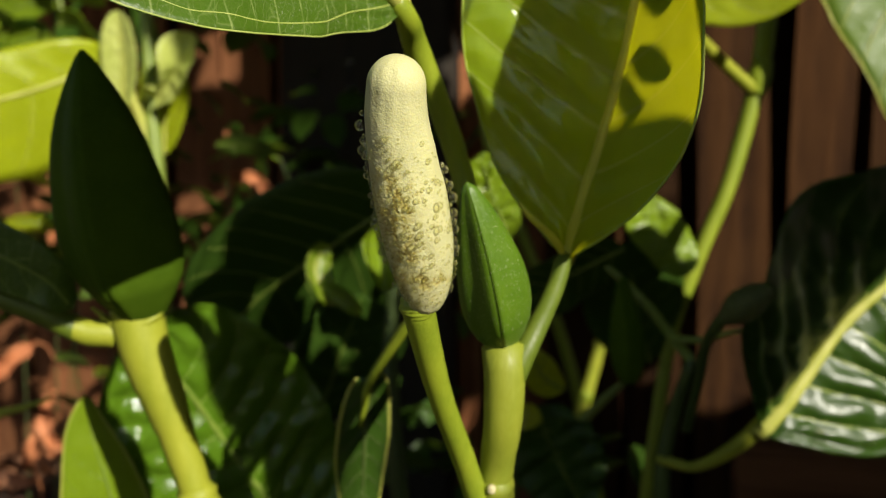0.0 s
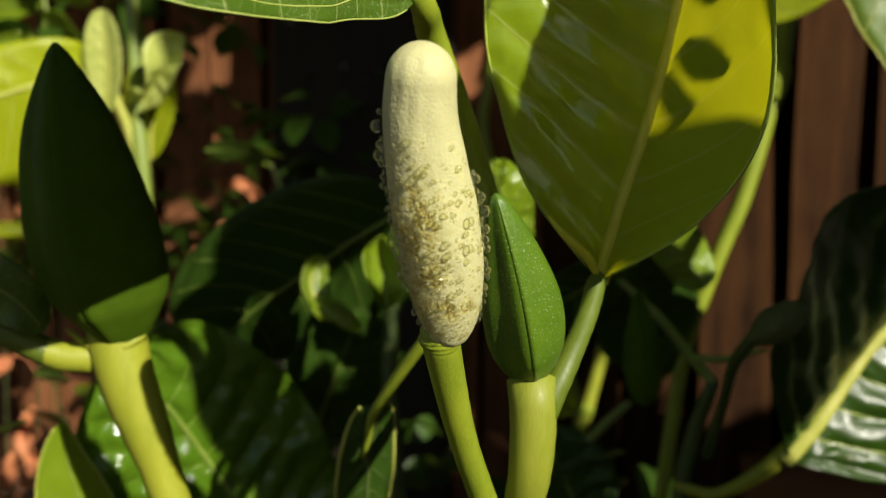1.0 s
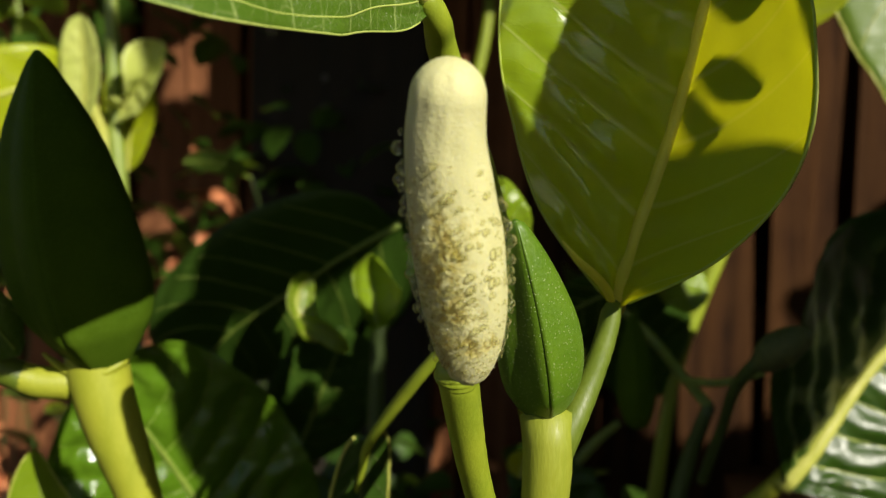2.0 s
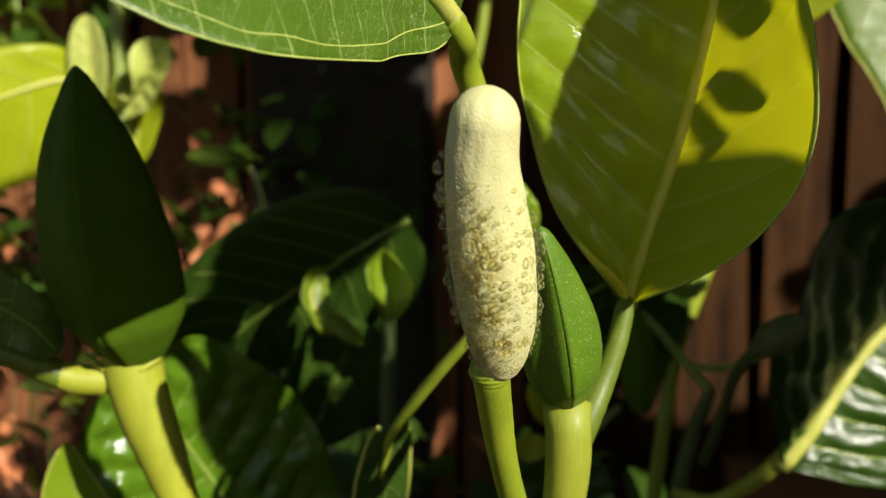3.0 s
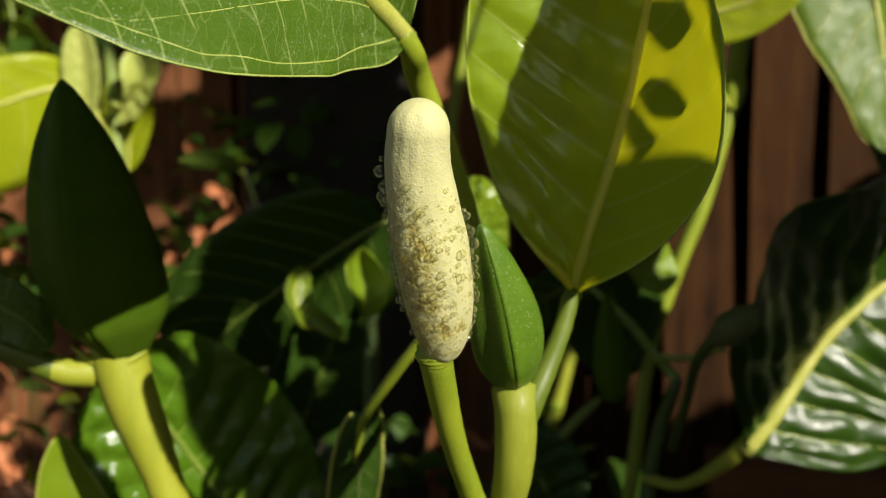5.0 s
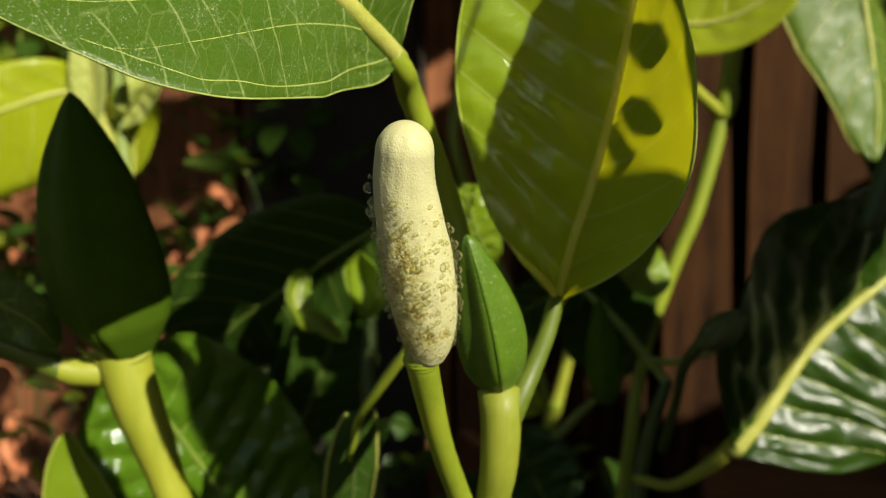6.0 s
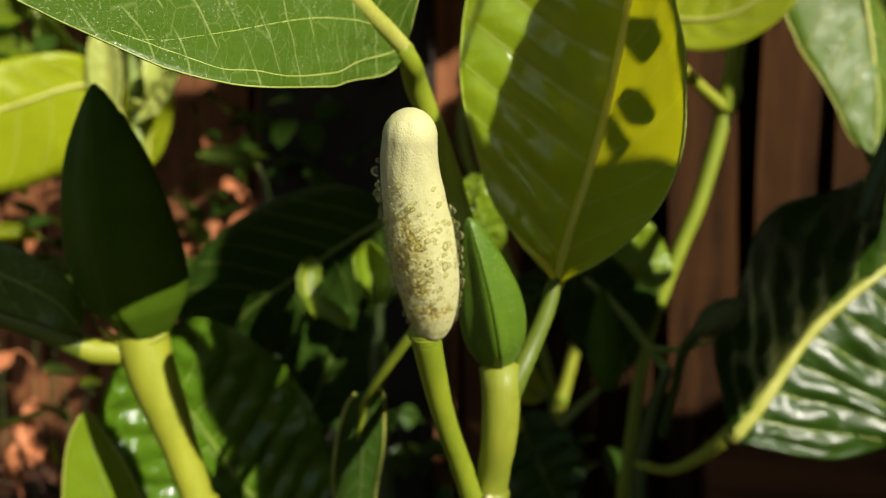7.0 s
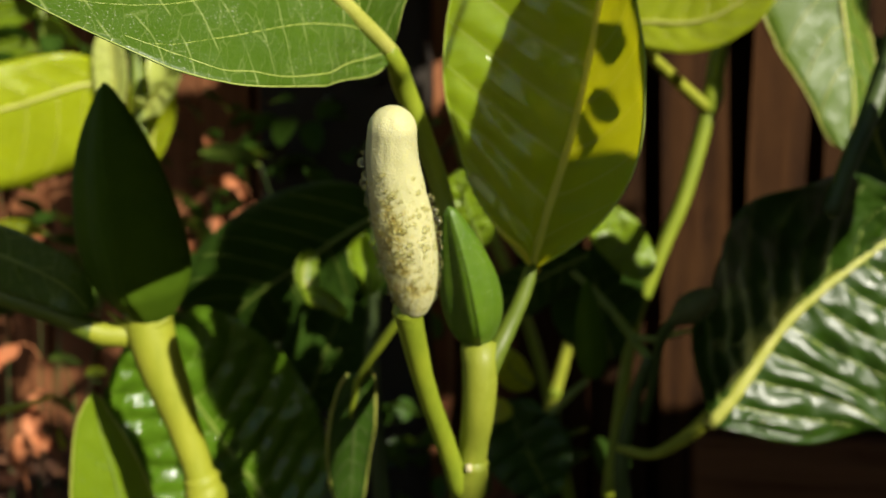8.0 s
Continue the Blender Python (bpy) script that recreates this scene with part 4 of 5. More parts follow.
part("stem_node", tube([(0.1838, 0.4980, 0.7654), (0.1857, 0.4970, 0.7736), (0.1879, 0.4970, 0.7835)], [0.0060, 0.0070, 0.0060], 10, 18, rough=0.08), STALK, tall_shoot)
part("petiole", tube([(0.1820, 0.4960, 0.7670), (0.1614, 0.4850, 0.7802), (0.1408, 0.4700, 0.7924), (0.1081, 0.4420, 0.8067)], [0.0040, 0.0036, 0.0034, 0.0030], 20, 14), STEM, tall_shoot, "yellow-green leaf stalk")
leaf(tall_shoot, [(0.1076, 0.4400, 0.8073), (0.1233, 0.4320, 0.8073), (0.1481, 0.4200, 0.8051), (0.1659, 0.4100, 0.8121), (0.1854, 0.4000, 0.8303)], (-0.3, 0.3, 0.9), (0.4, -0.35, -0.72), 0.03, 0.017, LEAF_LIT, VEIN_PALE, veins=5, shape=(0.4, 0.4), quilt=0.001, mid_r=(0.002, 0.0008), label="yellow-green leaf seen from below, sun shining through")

# ---- bright drooping leaf by the fence ----
droop = thing("leafy_shoot", (0.2467, 0.3950, 0.8696), "shoot with drooping glossy leaf hanging beside the fence", "plant shoot", "leafy shoots")
part("stem", tube([(0.1867, 0.3400, 0.7019), (0.1949, 0.3420, 0.7240), (0.2049, 0.3450, 0.7463), (0.2159, 0.3500, 0.7730), (0.2293, 0.3550, 0.8133), (0.2400, 0.3600, 0.8566)], [0.0042, 0.0044, 0.0046, 0.0046, 0.0048, 0.005], 34, 14, rough=0.06), STEM_DARK, droop, "dark green stem")
leaf(droop, [(0.2213, 0.4740, 0.9415), (0.2342, 0.4690, 0.8965), (0.2450, 0.4630, 0.8483), (0.2509, 0.4570, 0.8071), (0.2541, 0.4510, 0.7731), (0.2498, 0.4460, 0.7356)], (-0.85, -0.15, -0.1), (0.75, 0.35, 0.25), 0.049, 0.032, LEAF_SHEEN, VEIN_PALE, veins=7, shape=(0.42, 0.62), bow=0.15, wave=(0.002, 2.0, 0.0), quilt=0.0034,
     mid_r=(0.0024, 0.0008), rim=0.0009, label="glossy green drooping leaf with pale midrib")
leaf(droop, [(0.3324, 0.4950, 0.6842), (0.3126, 0.4950, 0.7099), (0.2966, 0.4950, 0.7391), (0.2851, 0.4900, 0.7711), (0.2790, 0.4850, 0.8128)], (-0.8, 0.1, 0.2), (0.8, -0.2, 0.1), 0.022, 0.030, LEAF_GLOSS, VEIN_PALE, veins=5, quilt=0.0015, label="glossy pale-lit leaf")

# ---- bright leaves behind the dark bud ----
back_left = thing("leafy_shoot", (-0.2100, 0.6000, 0.6731), "shoot with sunlit yellow-green leaves behind the dark bud", "plant shoot", "leafy shoots")
part("stem", tube([(-0.2148, 0.6200, 0.4618), (-0.2121, 0.6100, 0.5960), (-0.2113, 0.6000, 0.7102), (-0.2152, 0.6000, 0.7634), (-0.2167, 0.6000, 0.8080), (-0.2183, 0.6000, 0.8680)], [0.006, 0.006, 0.0055, 0.0055, 0.005, 0.004], 30, 14, rough=0.05), STEM_DULL, back_left)
# sunlit leaves, their brightness helped by the lit leaf colour
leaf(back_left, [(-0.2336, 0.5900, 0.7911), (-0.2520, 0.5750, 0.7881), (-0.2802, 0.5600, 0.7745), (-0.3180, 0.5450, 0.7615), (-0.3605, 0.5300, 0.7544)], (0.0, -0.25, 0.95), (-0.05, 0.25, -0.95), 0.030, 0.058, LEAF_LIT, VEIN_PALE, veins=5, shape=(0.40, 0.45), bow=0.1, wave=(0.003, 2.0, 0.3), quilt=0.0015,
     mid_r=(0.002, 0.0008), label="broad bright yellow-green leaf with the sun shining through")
leaf(back_left, [(-0.2310, 0.5850, 0.7619), (-0.2273, 0.5800, 0.7849), (-0.2259, 0.5750, 0.8075), (-0.2261, 0.5700, 0.8302)], (-0.9, -0.2, 0), (0.8, -0.5, 0), 0.0145, 0.0150, LEAF_PALE, VEIN_PALE, veins=5, quilt=0.0012, mid_r=(0.0016, 0.0006), label="young pale green upright leaf")
leaf(back_left, [(-0.2176, 0.6000, 0.7675), (-0.2032, 0.5950, 0.7831), (-0.1890, 0.5850, 0.7975), (-0.1763, 0.5800, 0.8161)], (-0.6, 0.1, -0.5), (0.75, -0.45, -0.5), 0.020, 0.024, LEAF_PALE, VEIN_PALE, veins=4, bow=0.5, quilt=0.002, label="young curled pale green leaf")
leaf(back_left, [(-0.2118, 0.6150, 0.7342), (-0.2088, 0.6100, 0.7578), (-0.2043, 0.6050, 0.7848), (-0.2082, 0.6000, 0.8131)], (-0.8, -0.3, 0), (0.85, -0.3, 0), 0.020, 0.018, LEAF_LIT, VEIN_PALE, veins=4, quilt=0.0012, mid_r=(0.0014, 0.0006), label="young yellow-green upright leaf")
part("petiole", tube([(-0.2131, 0.6000, 0.7226), (-0.2220, 0.5980, 0.7571), (-0.2305, 0.5920, 0.7826), (-0.2355, 0.5880, 0.7932)], [0.003, 0.0034, 0.0038, 0.0036], 18, 12), VEIN_PALE, back_left, "pale yellow leaf stalk")

# leaf at the far left, behind the long stalk
side_left = thing("leafy_shoot", (-0.2345, 0.3400, 0.6193), "shoot with a dark green leaf behind a long leaf stalk", "plant shoot", "leafy shoots")
leaf(side_left, [(-0.1989, 0.2600, 0.7063), (-0.1737, 0.2620, 0.6956), (-0.1490, 0.2660, 0.6863), (-0.1321, 0.2720, 0.6756), (-0.1257, 0.2780, 0.6648)], (-0.2, -0.2, 0.8), (0.1, 0.2, -0.9), 0.011, 0.013, LEAF_TOP, VEIN_GREEN, veins=6, quilt=0.001, mid_r=(0.0012, 0.0005), label="dark green leaf with a pale midrib")
part("stem", tube([(-0.1989, 0.2600, 0.7063), (-0.2566, 0.3200, 0.6242), (-0.2778, 0.3400, 0.4701)], [0.003, 0.004, 0.005], 20, 12), STEM_DULL, side_left)
part("twig", tube([(-0.2861, 0.4200, 0.5694), (-0.2498, 0.4200, 0.5852), (-0.2200, 0.4200, 0.5932), (-0.2050, 0.4200, 0.5983)], [0.0035, 0.003, 0.0024, 0.001], 20, 12), STEM, side_left)

# ---- leaves low in front of the dark bud's stem ----
low_left = thing("leafy_shoot", (-0.1045, 0.4000, 0.4605), "low shoot with broad dark leaves, partly in sun", "plant shoot", "leafy shoots")
leaf(low_left, [(-0.1307, 0.3700, 0.4840), (-0.1367, 0.3600, 0.5217), (-0.1417, 0.3520, 0.5539), (-0.1446, 0.3430, 0.5848), (-0.1475, 0.3370, 0.6062), (-0.1474, 0.3330, 0.6220)], (-0.85, -0.35, 0.0), (0.65, 0.5, 0.1), 0.024, 0.016, LEAF_SUN, VEIN_GREEN, veins=6, shape=(0.45, 0.75), bow=0.1, quilt=0.0008, rim=0.0006, label="light green leaf standing with its tip up")
leaf(low_left, [(-0.0792, 0.4200, 0.5223), (-0.0919, 0.4120, 0.5495), (-0.1063, 0.4020, 0.5761), (-0.1196, 0.3920, 0.6029), (-0.1314, 0.3800, 0.6261), (-0.1418, 0.3700, 0.6411)], (-0.70, -0.25, -0.60), (0.70, 0.25, 0.55), 0.050, 0.052, LEAF_MID, VEIN_GREEN, veins=7, shape=(0.42, 0.42), bow=0.12, wave=(0.003, 3.0, 0.1), quilt=0.0042, mid_r=(0.0018, 0.0007), label="broad dark green glossy leaf, partly in sun", fine=2)
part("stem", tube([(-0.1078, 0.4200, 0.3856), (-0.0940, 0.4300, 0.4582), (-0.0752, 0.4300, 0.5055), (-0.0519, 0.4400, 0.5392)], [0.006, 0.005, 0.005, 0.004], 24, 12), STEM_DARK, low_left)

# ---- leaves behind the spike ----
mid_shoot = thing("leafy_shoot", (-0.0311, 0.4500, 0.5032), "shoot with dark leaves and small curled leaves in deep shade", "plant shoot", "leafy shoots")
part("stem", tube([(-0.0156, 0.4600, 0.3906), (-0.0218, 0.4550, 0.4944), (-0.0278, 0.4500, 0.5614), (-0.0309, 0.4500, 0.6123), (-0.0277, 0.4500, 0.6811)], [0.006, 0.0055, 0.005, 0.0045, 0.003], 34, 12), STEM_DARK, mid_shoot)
# leaves in shade take the darkened leaf colour
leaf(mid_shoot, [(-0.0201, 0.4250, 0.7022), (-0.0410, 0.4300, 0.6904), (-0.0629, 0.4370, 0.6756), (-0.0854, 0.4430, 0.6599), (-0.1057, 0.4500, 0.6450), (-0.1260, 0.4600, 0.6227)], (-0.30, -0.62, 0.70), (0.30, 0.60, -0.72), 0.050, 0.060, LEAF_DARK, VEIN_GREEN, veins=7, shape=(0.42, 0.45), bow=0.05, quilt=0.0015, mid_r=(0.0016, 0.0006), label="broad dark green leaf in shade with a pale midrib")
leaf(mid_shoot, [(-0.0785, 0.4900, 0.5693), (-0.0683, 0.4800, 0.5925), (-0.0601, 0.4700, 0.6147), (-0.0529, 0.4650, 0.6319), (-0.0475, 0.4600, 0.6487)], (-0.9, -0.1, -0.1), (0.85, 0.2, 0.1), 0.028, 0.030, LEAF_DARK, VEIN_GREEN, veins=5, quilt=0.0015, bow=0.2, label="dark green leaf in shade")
leaf(mid_shoot, [(-0.0573, 0.4180, 0.6479), (-0.0620, 0.4150, 0.6555), (-0.0661, 0.4160, 0.6640), (-0.0651, 0.4190, 0.6724), (-0.0604, 0.4240, 0.6771)], (-0.75, -0.5, 0.2), (0.6, 0.6, 0.2), 0.0075, 0.0075, LEAF_SUN, VEIN_PALE, veins=3, bow=0.6, label="small curled pale green leaf")
leaf(mid_shoot, [(-0.0654, 0.4150, 0.6584), (-0.0566, 0.4130, 0.6566), (-0.0480, 0.4130, 0.6509), (-0.0425, 0.4150, 0.6437)], (0.2, -0.5, 0.7), (0.1, 0.2, -0.8), 0.0065, 0.0060, LEAF_SUN, VEIN_GREEN, veins=3, bow=0.4, label="small curled light green leaf")
leaf(mid_shoot, [(-0.0283, 0.3880, 0.6574), (-0.0289, 0.3910, 0.6656), (-0.0300, 0.3920, 0.6752), (-0.0313, 0.3890, 0.6850), (-0.0304, 0.3840, 0.6908)], (-0.8, -0.55, 0.15), (0.85, -0.50, 0.1), 0.0130, 0.021, LEAF_SUN, VEIN_GREEN, veins=4, bow=0.55, shape=(0.35, 0.35), label="small cupped light green leaf")
leaf(mid_shoot, [(-0.0240, 0.2800, 0.6410), (-0.0255, 0.2850, 0.6320), (-0.0276, 0.2900, 0.6205), (-0.0292, 0.2980, 0.5991), (-0.0308, 0.3050, 0.5747)], (-0.80, -0.35, 0.1), (0.85, 0.40, 0.0), 0.0095, 0.0105, LEAF_DARK, STEM_DARK, veins=6, shape=(0.35, 0.4), bow=0.45, wave=(0.0015, 1.5, 0.2), quilt=0.0008, rim=0.0006, label="narrow dark green leaf hanging folded, pale along its edge")

part("petiole", tube([(0.0060, 0.2480, 0.6850), (-0.0025, 0.2545, 0.6740), (-0.0100, 0.2605, 0.6640), (-0.0140, 0.2650, 0.6580), (-0.0195, 0.2720, 0.6490), (-0.0255, 0.2800, 0.6380), (-0.0272, 0.2840, 0.6300), (-0.0290, 0.2880, 0.6220)], [0.0017, 0.0017, 0.0018, 0.0019, 0.0018, 0.0013, 0.0007], 34, 12), STALK, mid_shoot, "light green leaf stalk")

# ---- leaves between the bud and the fence ----
right_mid = thing("leafy_shoot", (0.0909, 0.5600, 0.4467), "shoot with sunlit and shaded leaves before the fence", "plant shoot", "leafy shoots")
part("cut_stem", tube([(0.1238, 0.8500, 0.3744), (0.1358, 0.8500, 0.4595), (0.1459, 0.8500, 0.5016), (0.1560, 0.8500, 0.5405), (0.1631, 0.8500, 0.5780)], [0.0073, 0.0070, 0.0074, 0.0063, 0.0061], 30, 14, rough=0.05), STEM, right_mid, "light green cut stem")
part("stem_node", tube([(0.1420, 0.8470, 0.4916), (0.1443, 0.8470, 0.4999)], [0.0078, 0.0076], 6, 14), STALK, right_mid)
part("twig", tube([(0.0896, 0.5600, 0.5430), (0.1040, 0.5550, 0.5622), (0.1182, 0.5500, 0.5771)], [0.0032, 0.003, 0.0022], 14, 12), STEM_DULL, right_mid)
leaf(right_mid, [(0.1344, 0.4600, 0.6600), (0.1263, 0.4600, 0.6750), (0.1123, 0.4550, 0.6901), (0.0987, 0.4500, 0.7041)], (-0.7, -0.3, -0.6), (0.7, 0.1, 0.6), 0.016, 0.015, LEAF_SUN, VEIN_GREEN, veins=5, shape=(0.4, 0.45), quilt=0.0020, wave=(0.002, 2.0, 0.2), label="light green leaf with sun patches")
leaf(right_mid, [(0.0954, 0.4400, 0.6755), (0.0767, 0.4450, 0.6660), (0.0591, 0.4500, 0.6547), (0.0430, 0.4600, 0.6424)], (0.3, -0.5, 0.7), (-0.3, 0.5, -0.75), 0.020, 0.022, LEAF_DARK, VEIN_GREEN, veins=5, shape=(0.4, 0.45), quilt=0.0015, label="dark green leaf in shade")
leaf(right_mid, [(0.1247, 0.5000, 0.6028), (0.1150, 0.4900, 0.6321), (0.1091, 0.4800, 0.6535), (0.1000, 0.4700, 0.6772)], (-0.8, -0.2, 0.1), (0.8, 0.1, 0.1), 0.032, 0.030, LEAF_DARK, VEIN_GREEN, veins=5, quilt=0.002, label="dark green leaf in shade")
leaf(right_mid, [(0.0279, 0.3600, 0.6858), (0.0224, 0.3500, 0.6983), (0.0178, 0.3450, 0.7101), (0.0147, 0.3400, 0.7215)], (-0.85, -0.2, 0.0), (0.85, 0.2, 0.1), 0.013, 0.012, LEAF_SUN, VEIN_GREEN, veins=4, quilt=0.0022, wave=(0.002, 2.0, 0.1), label="light green small leaf in sun")
leaf(right_mid, [(0.0660, 0.4500, 0.5969), (0.0560, 0.4450, 0.6027), (0.0493, 0.4400, 0.6116), (0.0446, 0.4400, 0.6208)], (-0.6, -0.2, -0.5), (0.6, 0.1, 0.6), 0.010, 0.010, LEAF_LIT, VEIN_GREEN, veins=3, label="small light green leaf")
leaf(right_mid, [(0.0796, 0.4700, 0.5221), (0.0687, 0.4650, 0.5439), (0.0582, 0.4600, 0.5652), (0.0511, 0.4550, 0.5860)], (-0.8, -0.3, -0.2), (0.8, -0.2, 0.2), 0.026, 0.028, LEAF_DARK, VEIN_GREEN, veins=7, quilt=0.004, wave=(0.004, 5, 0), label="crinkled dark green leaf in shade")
leaf(right_mid, [(0.0419, 0.4400, 0.5774), (0.0432, 0.4380, 0.5857), (0.0460, 0.4360, 0.5925)], (-0.7, -0.2, 0), (0.8, -0.2, 0), 0.009, 0.009, LEAF_LIT, VEIN_PALE, veins=3, label="small yellowish leaf")
part("stem", tube([(0.0987, 0.5500, 0.3302), (0.0854, 0.5500, 0.4513), (0.0817, 0.5550, 0.4930)], [0.006, 0.006, 0.0055], 18, 12), STEM_DULL, right_mid)


# thin shoot close to the fence
far_stem = thing("tall_stem", (0.200, 0.97, GROUND_Z), "slender light green stem close to the fence", "plant stem", "leafy shoots")
part("stem", tube([(0.200, 0.97, GROUND_Z - 0.01), (0.145, 0.96, 0.50), (0.085, 0.955, 0.66), (0.0430, 0.95, 0.7726), (0.0493, 0.95, 0.8422), (0.0587, 0.95, 0.8862), (0.0643, 0.95, 0.9238), (0.0710, 0.95, 0.9900)], [0.0075, 0.0072, 0.0070, 0.0066, 0.0066, 0.0062, 0.0056], 40, 12, rough=0.05), STALK, far_stem)

# far shoot with broad leaves in half shade
far_left = thing("leafy_shoot", (-0.66, 0.97, GROUND_Z), "far shoot with mid-green leaves in half shade", "plant shoot", "leafy shoots")
part("stem", tube([(-0.66, 0.97, GROUND_Z - 0.01), (-0.65, 0.965, 0.60), (-0.62, 0.96, 0.85), (-0.54, 0.958, 0.965), (-0.452, 0.956, 0.940), (-0.450, 0.956, 0.890)], [0.007, 0.006, 0.005, 0.004, 0.003, 0.002], 36, 10), STEM_DULL, far_left)
for base_, tip_, half_ in (((-0.450, 0.955, 0.925), (-0.520, 0.925, 0.895), 0.019), ((-0.450, 0.955, 0.905), (-0.400, 0.930, 0.880), 0.017), ((-0.452, 0.955, 0.880), (-0.515, 0.930, 0.865), 0.015),
                           ((-0.448, 0.955, 0.935), (-0.385, 0.930, 0.920), 0.016), ((-0.452, 0.955, 0.950), (-0.500, 0.920, 0.945), 0.018)):
    b_, e_ = Vector(base_), Vector(tip_)
    leaf(far_left, [b_, b_.lerp(e_, 0.35) + Vector((0, 0, 0.006)), b_.lerp(e_, 0.7) + Vector((0, 0, 0.005)), e_], (0.1, -0.6, 0.7), (0.1, 0.5, -0.75), half_, half_, LEAF_SUN, VEIN_GREEN, veins=4, quilt=0.002, label="mid-green leaf in half shade")

# ---- plants far back, litter on the ground ----
def scatter_leaves(name, spots, size, mat, seed, label, category):
    """Small far leaves, each a folded pointed blade, joined into one object."""
    rnd = random.Random(seed)
    bm = bmesh.new()
    uvl = bm.loops.layers.uv.new("UVMap")
    for c, reach, count in spots:
        for _ in range(count):
            p = Vector(c) + Vector([rnd.gauss(0, 1) * q for q in reach])
            L = size * rnd.uniform(0.6, 1.3)
            turn_ = Euler((rnd.uniform(-0.9, 0.9), rnd.uniform(-0.7, 0.7), rnd.uniform(0, 6.28))).to_matrix()
            prev = None
            for i in range(6):
                s = i / 5
                w = L * 0.30 * (s ** 0.6 * (1 - s) ** 0.6) / 0.435 + 0.0004
                droop_ = -0.25 * L * s * s
                trio = [bm.verts.new(p + turn_ @ Vector((v * w, s * L, droop_ + abs(v) * w * 0.35))) for v in (-1, 0, 1)]
                if prev:
                    for k in range(2):
                        f = bm.faces.new((prev[k], prev[k + 1], trio[k + 1], trio[k]))
                        for lp in f.loops:
                            lp[uvl].uv = (lp.vert.co.x + lp.vert.co.y, lp.vert.co.z)
                prev = trio
    ob = part(name, bm, mat, None)
    return tagged(ob, label, category, kind="stuff")


scatter_leaves("ground_cover", [((-0.1959, 0.8000, 0.6187), (0.05, 0.05, 0.02), 12), ((-0.4639, 0.9000, 0.6573), (0.10, 0.06, 0.05), 40), ((-0.4759, 0.9500, 0.9009), (0.12, 0.06, 0.05), 60), ((-0.0844, 0.7000, 0.4717), (0.12, 0.06, 0.06), 40),
                               ((-0.0375, 0.8500, 0.4465), (0.05, 0.03, 0.05), 24), ((-0.1336, 1.0000, 0.7833), (0.10, 0.03, 0.10), 70), ((-0.3685, 1.0600, 0.7371), (0.05, 0.02, 0.12), 30), ((-0.1341, 0.9500, 0.6557), (0.10, 0.04, 0.06), 40)], 0.045, LEAF_DARK, 3, "low dark green foliage before the fence", "foliage")


for k, (p, L) in enumerate((((-0.2544, 0.5500, 0.5910), 0.016), ((-0.2333, 0.5500, 0.5827), 0.011), ((-0.2454, 0.5200, 0.5422), 0.018), ((-0.2977, 0.7000, 0.6240), 0.02), ((-0.1791, 0.7500, 0.6331), 0.035), ((-0.1632, 0.7500, 0.6539), 0.022), ((-0.1775, 0.7200, 0.7442), 0.027), ((-0.1674, 0.7400, 0.7237), 0.02),
                             ((-0.4417, 0.8500, 0.7302), 0.05), ((-0.3692, 0.8000, 0.6436), 0.026), ((-0.3941, 0.8000, 0.6411), 0.022), ((-0.1843, 0.7500, 0.6322), 0.020), ((-0.1523, 0.6200, 0.6162), 0.013), ((-0.1723, 0.6000, 0.6147), 0.008), ((-0.4060, 0.8000, 0.6735), 0.025), ((-0.3727, 0.8000, 0.6409), 0.03))):
    w = thing("seedling", p, "small light green seedling leaf among the litter", "seedling", "seedlings in the bed")
    p = Vector(p)
    a_ = 0.7 * k
    d_ = Vector((math.cos(a_), -0.5, 0.25 * math.sin(a_ * 2))).normalized() if k != 6 else Vector((1, -0.1, -0.12)).normalized()
    leaf(w, [p - d_ * L, p - d_ * L * 0.3 + Vector((0, 0, L * 0.12)), p + d_ * L * 0.4 + Vector((0, 0, L * 0.10)), p + d_ * L], (0.1, -0.6, 0.6), (0.1, 0.5, -0.7), L * 0.42, L * 0.42, LEAF_LIT if k % 3 else LEAF_TOP, VEIN_GREEN, veins=3, quilt=0.0005)
    part("stem", tube([p - d_ * L, p - d_ * L + Vector((0, 0.04, -0.05)), Vector((p.x - 0.02, p.y + 0.03, GROUND_Z))], [0.0005, 0.0007, 0.0009], 12, 6), STEM_DARK, w)

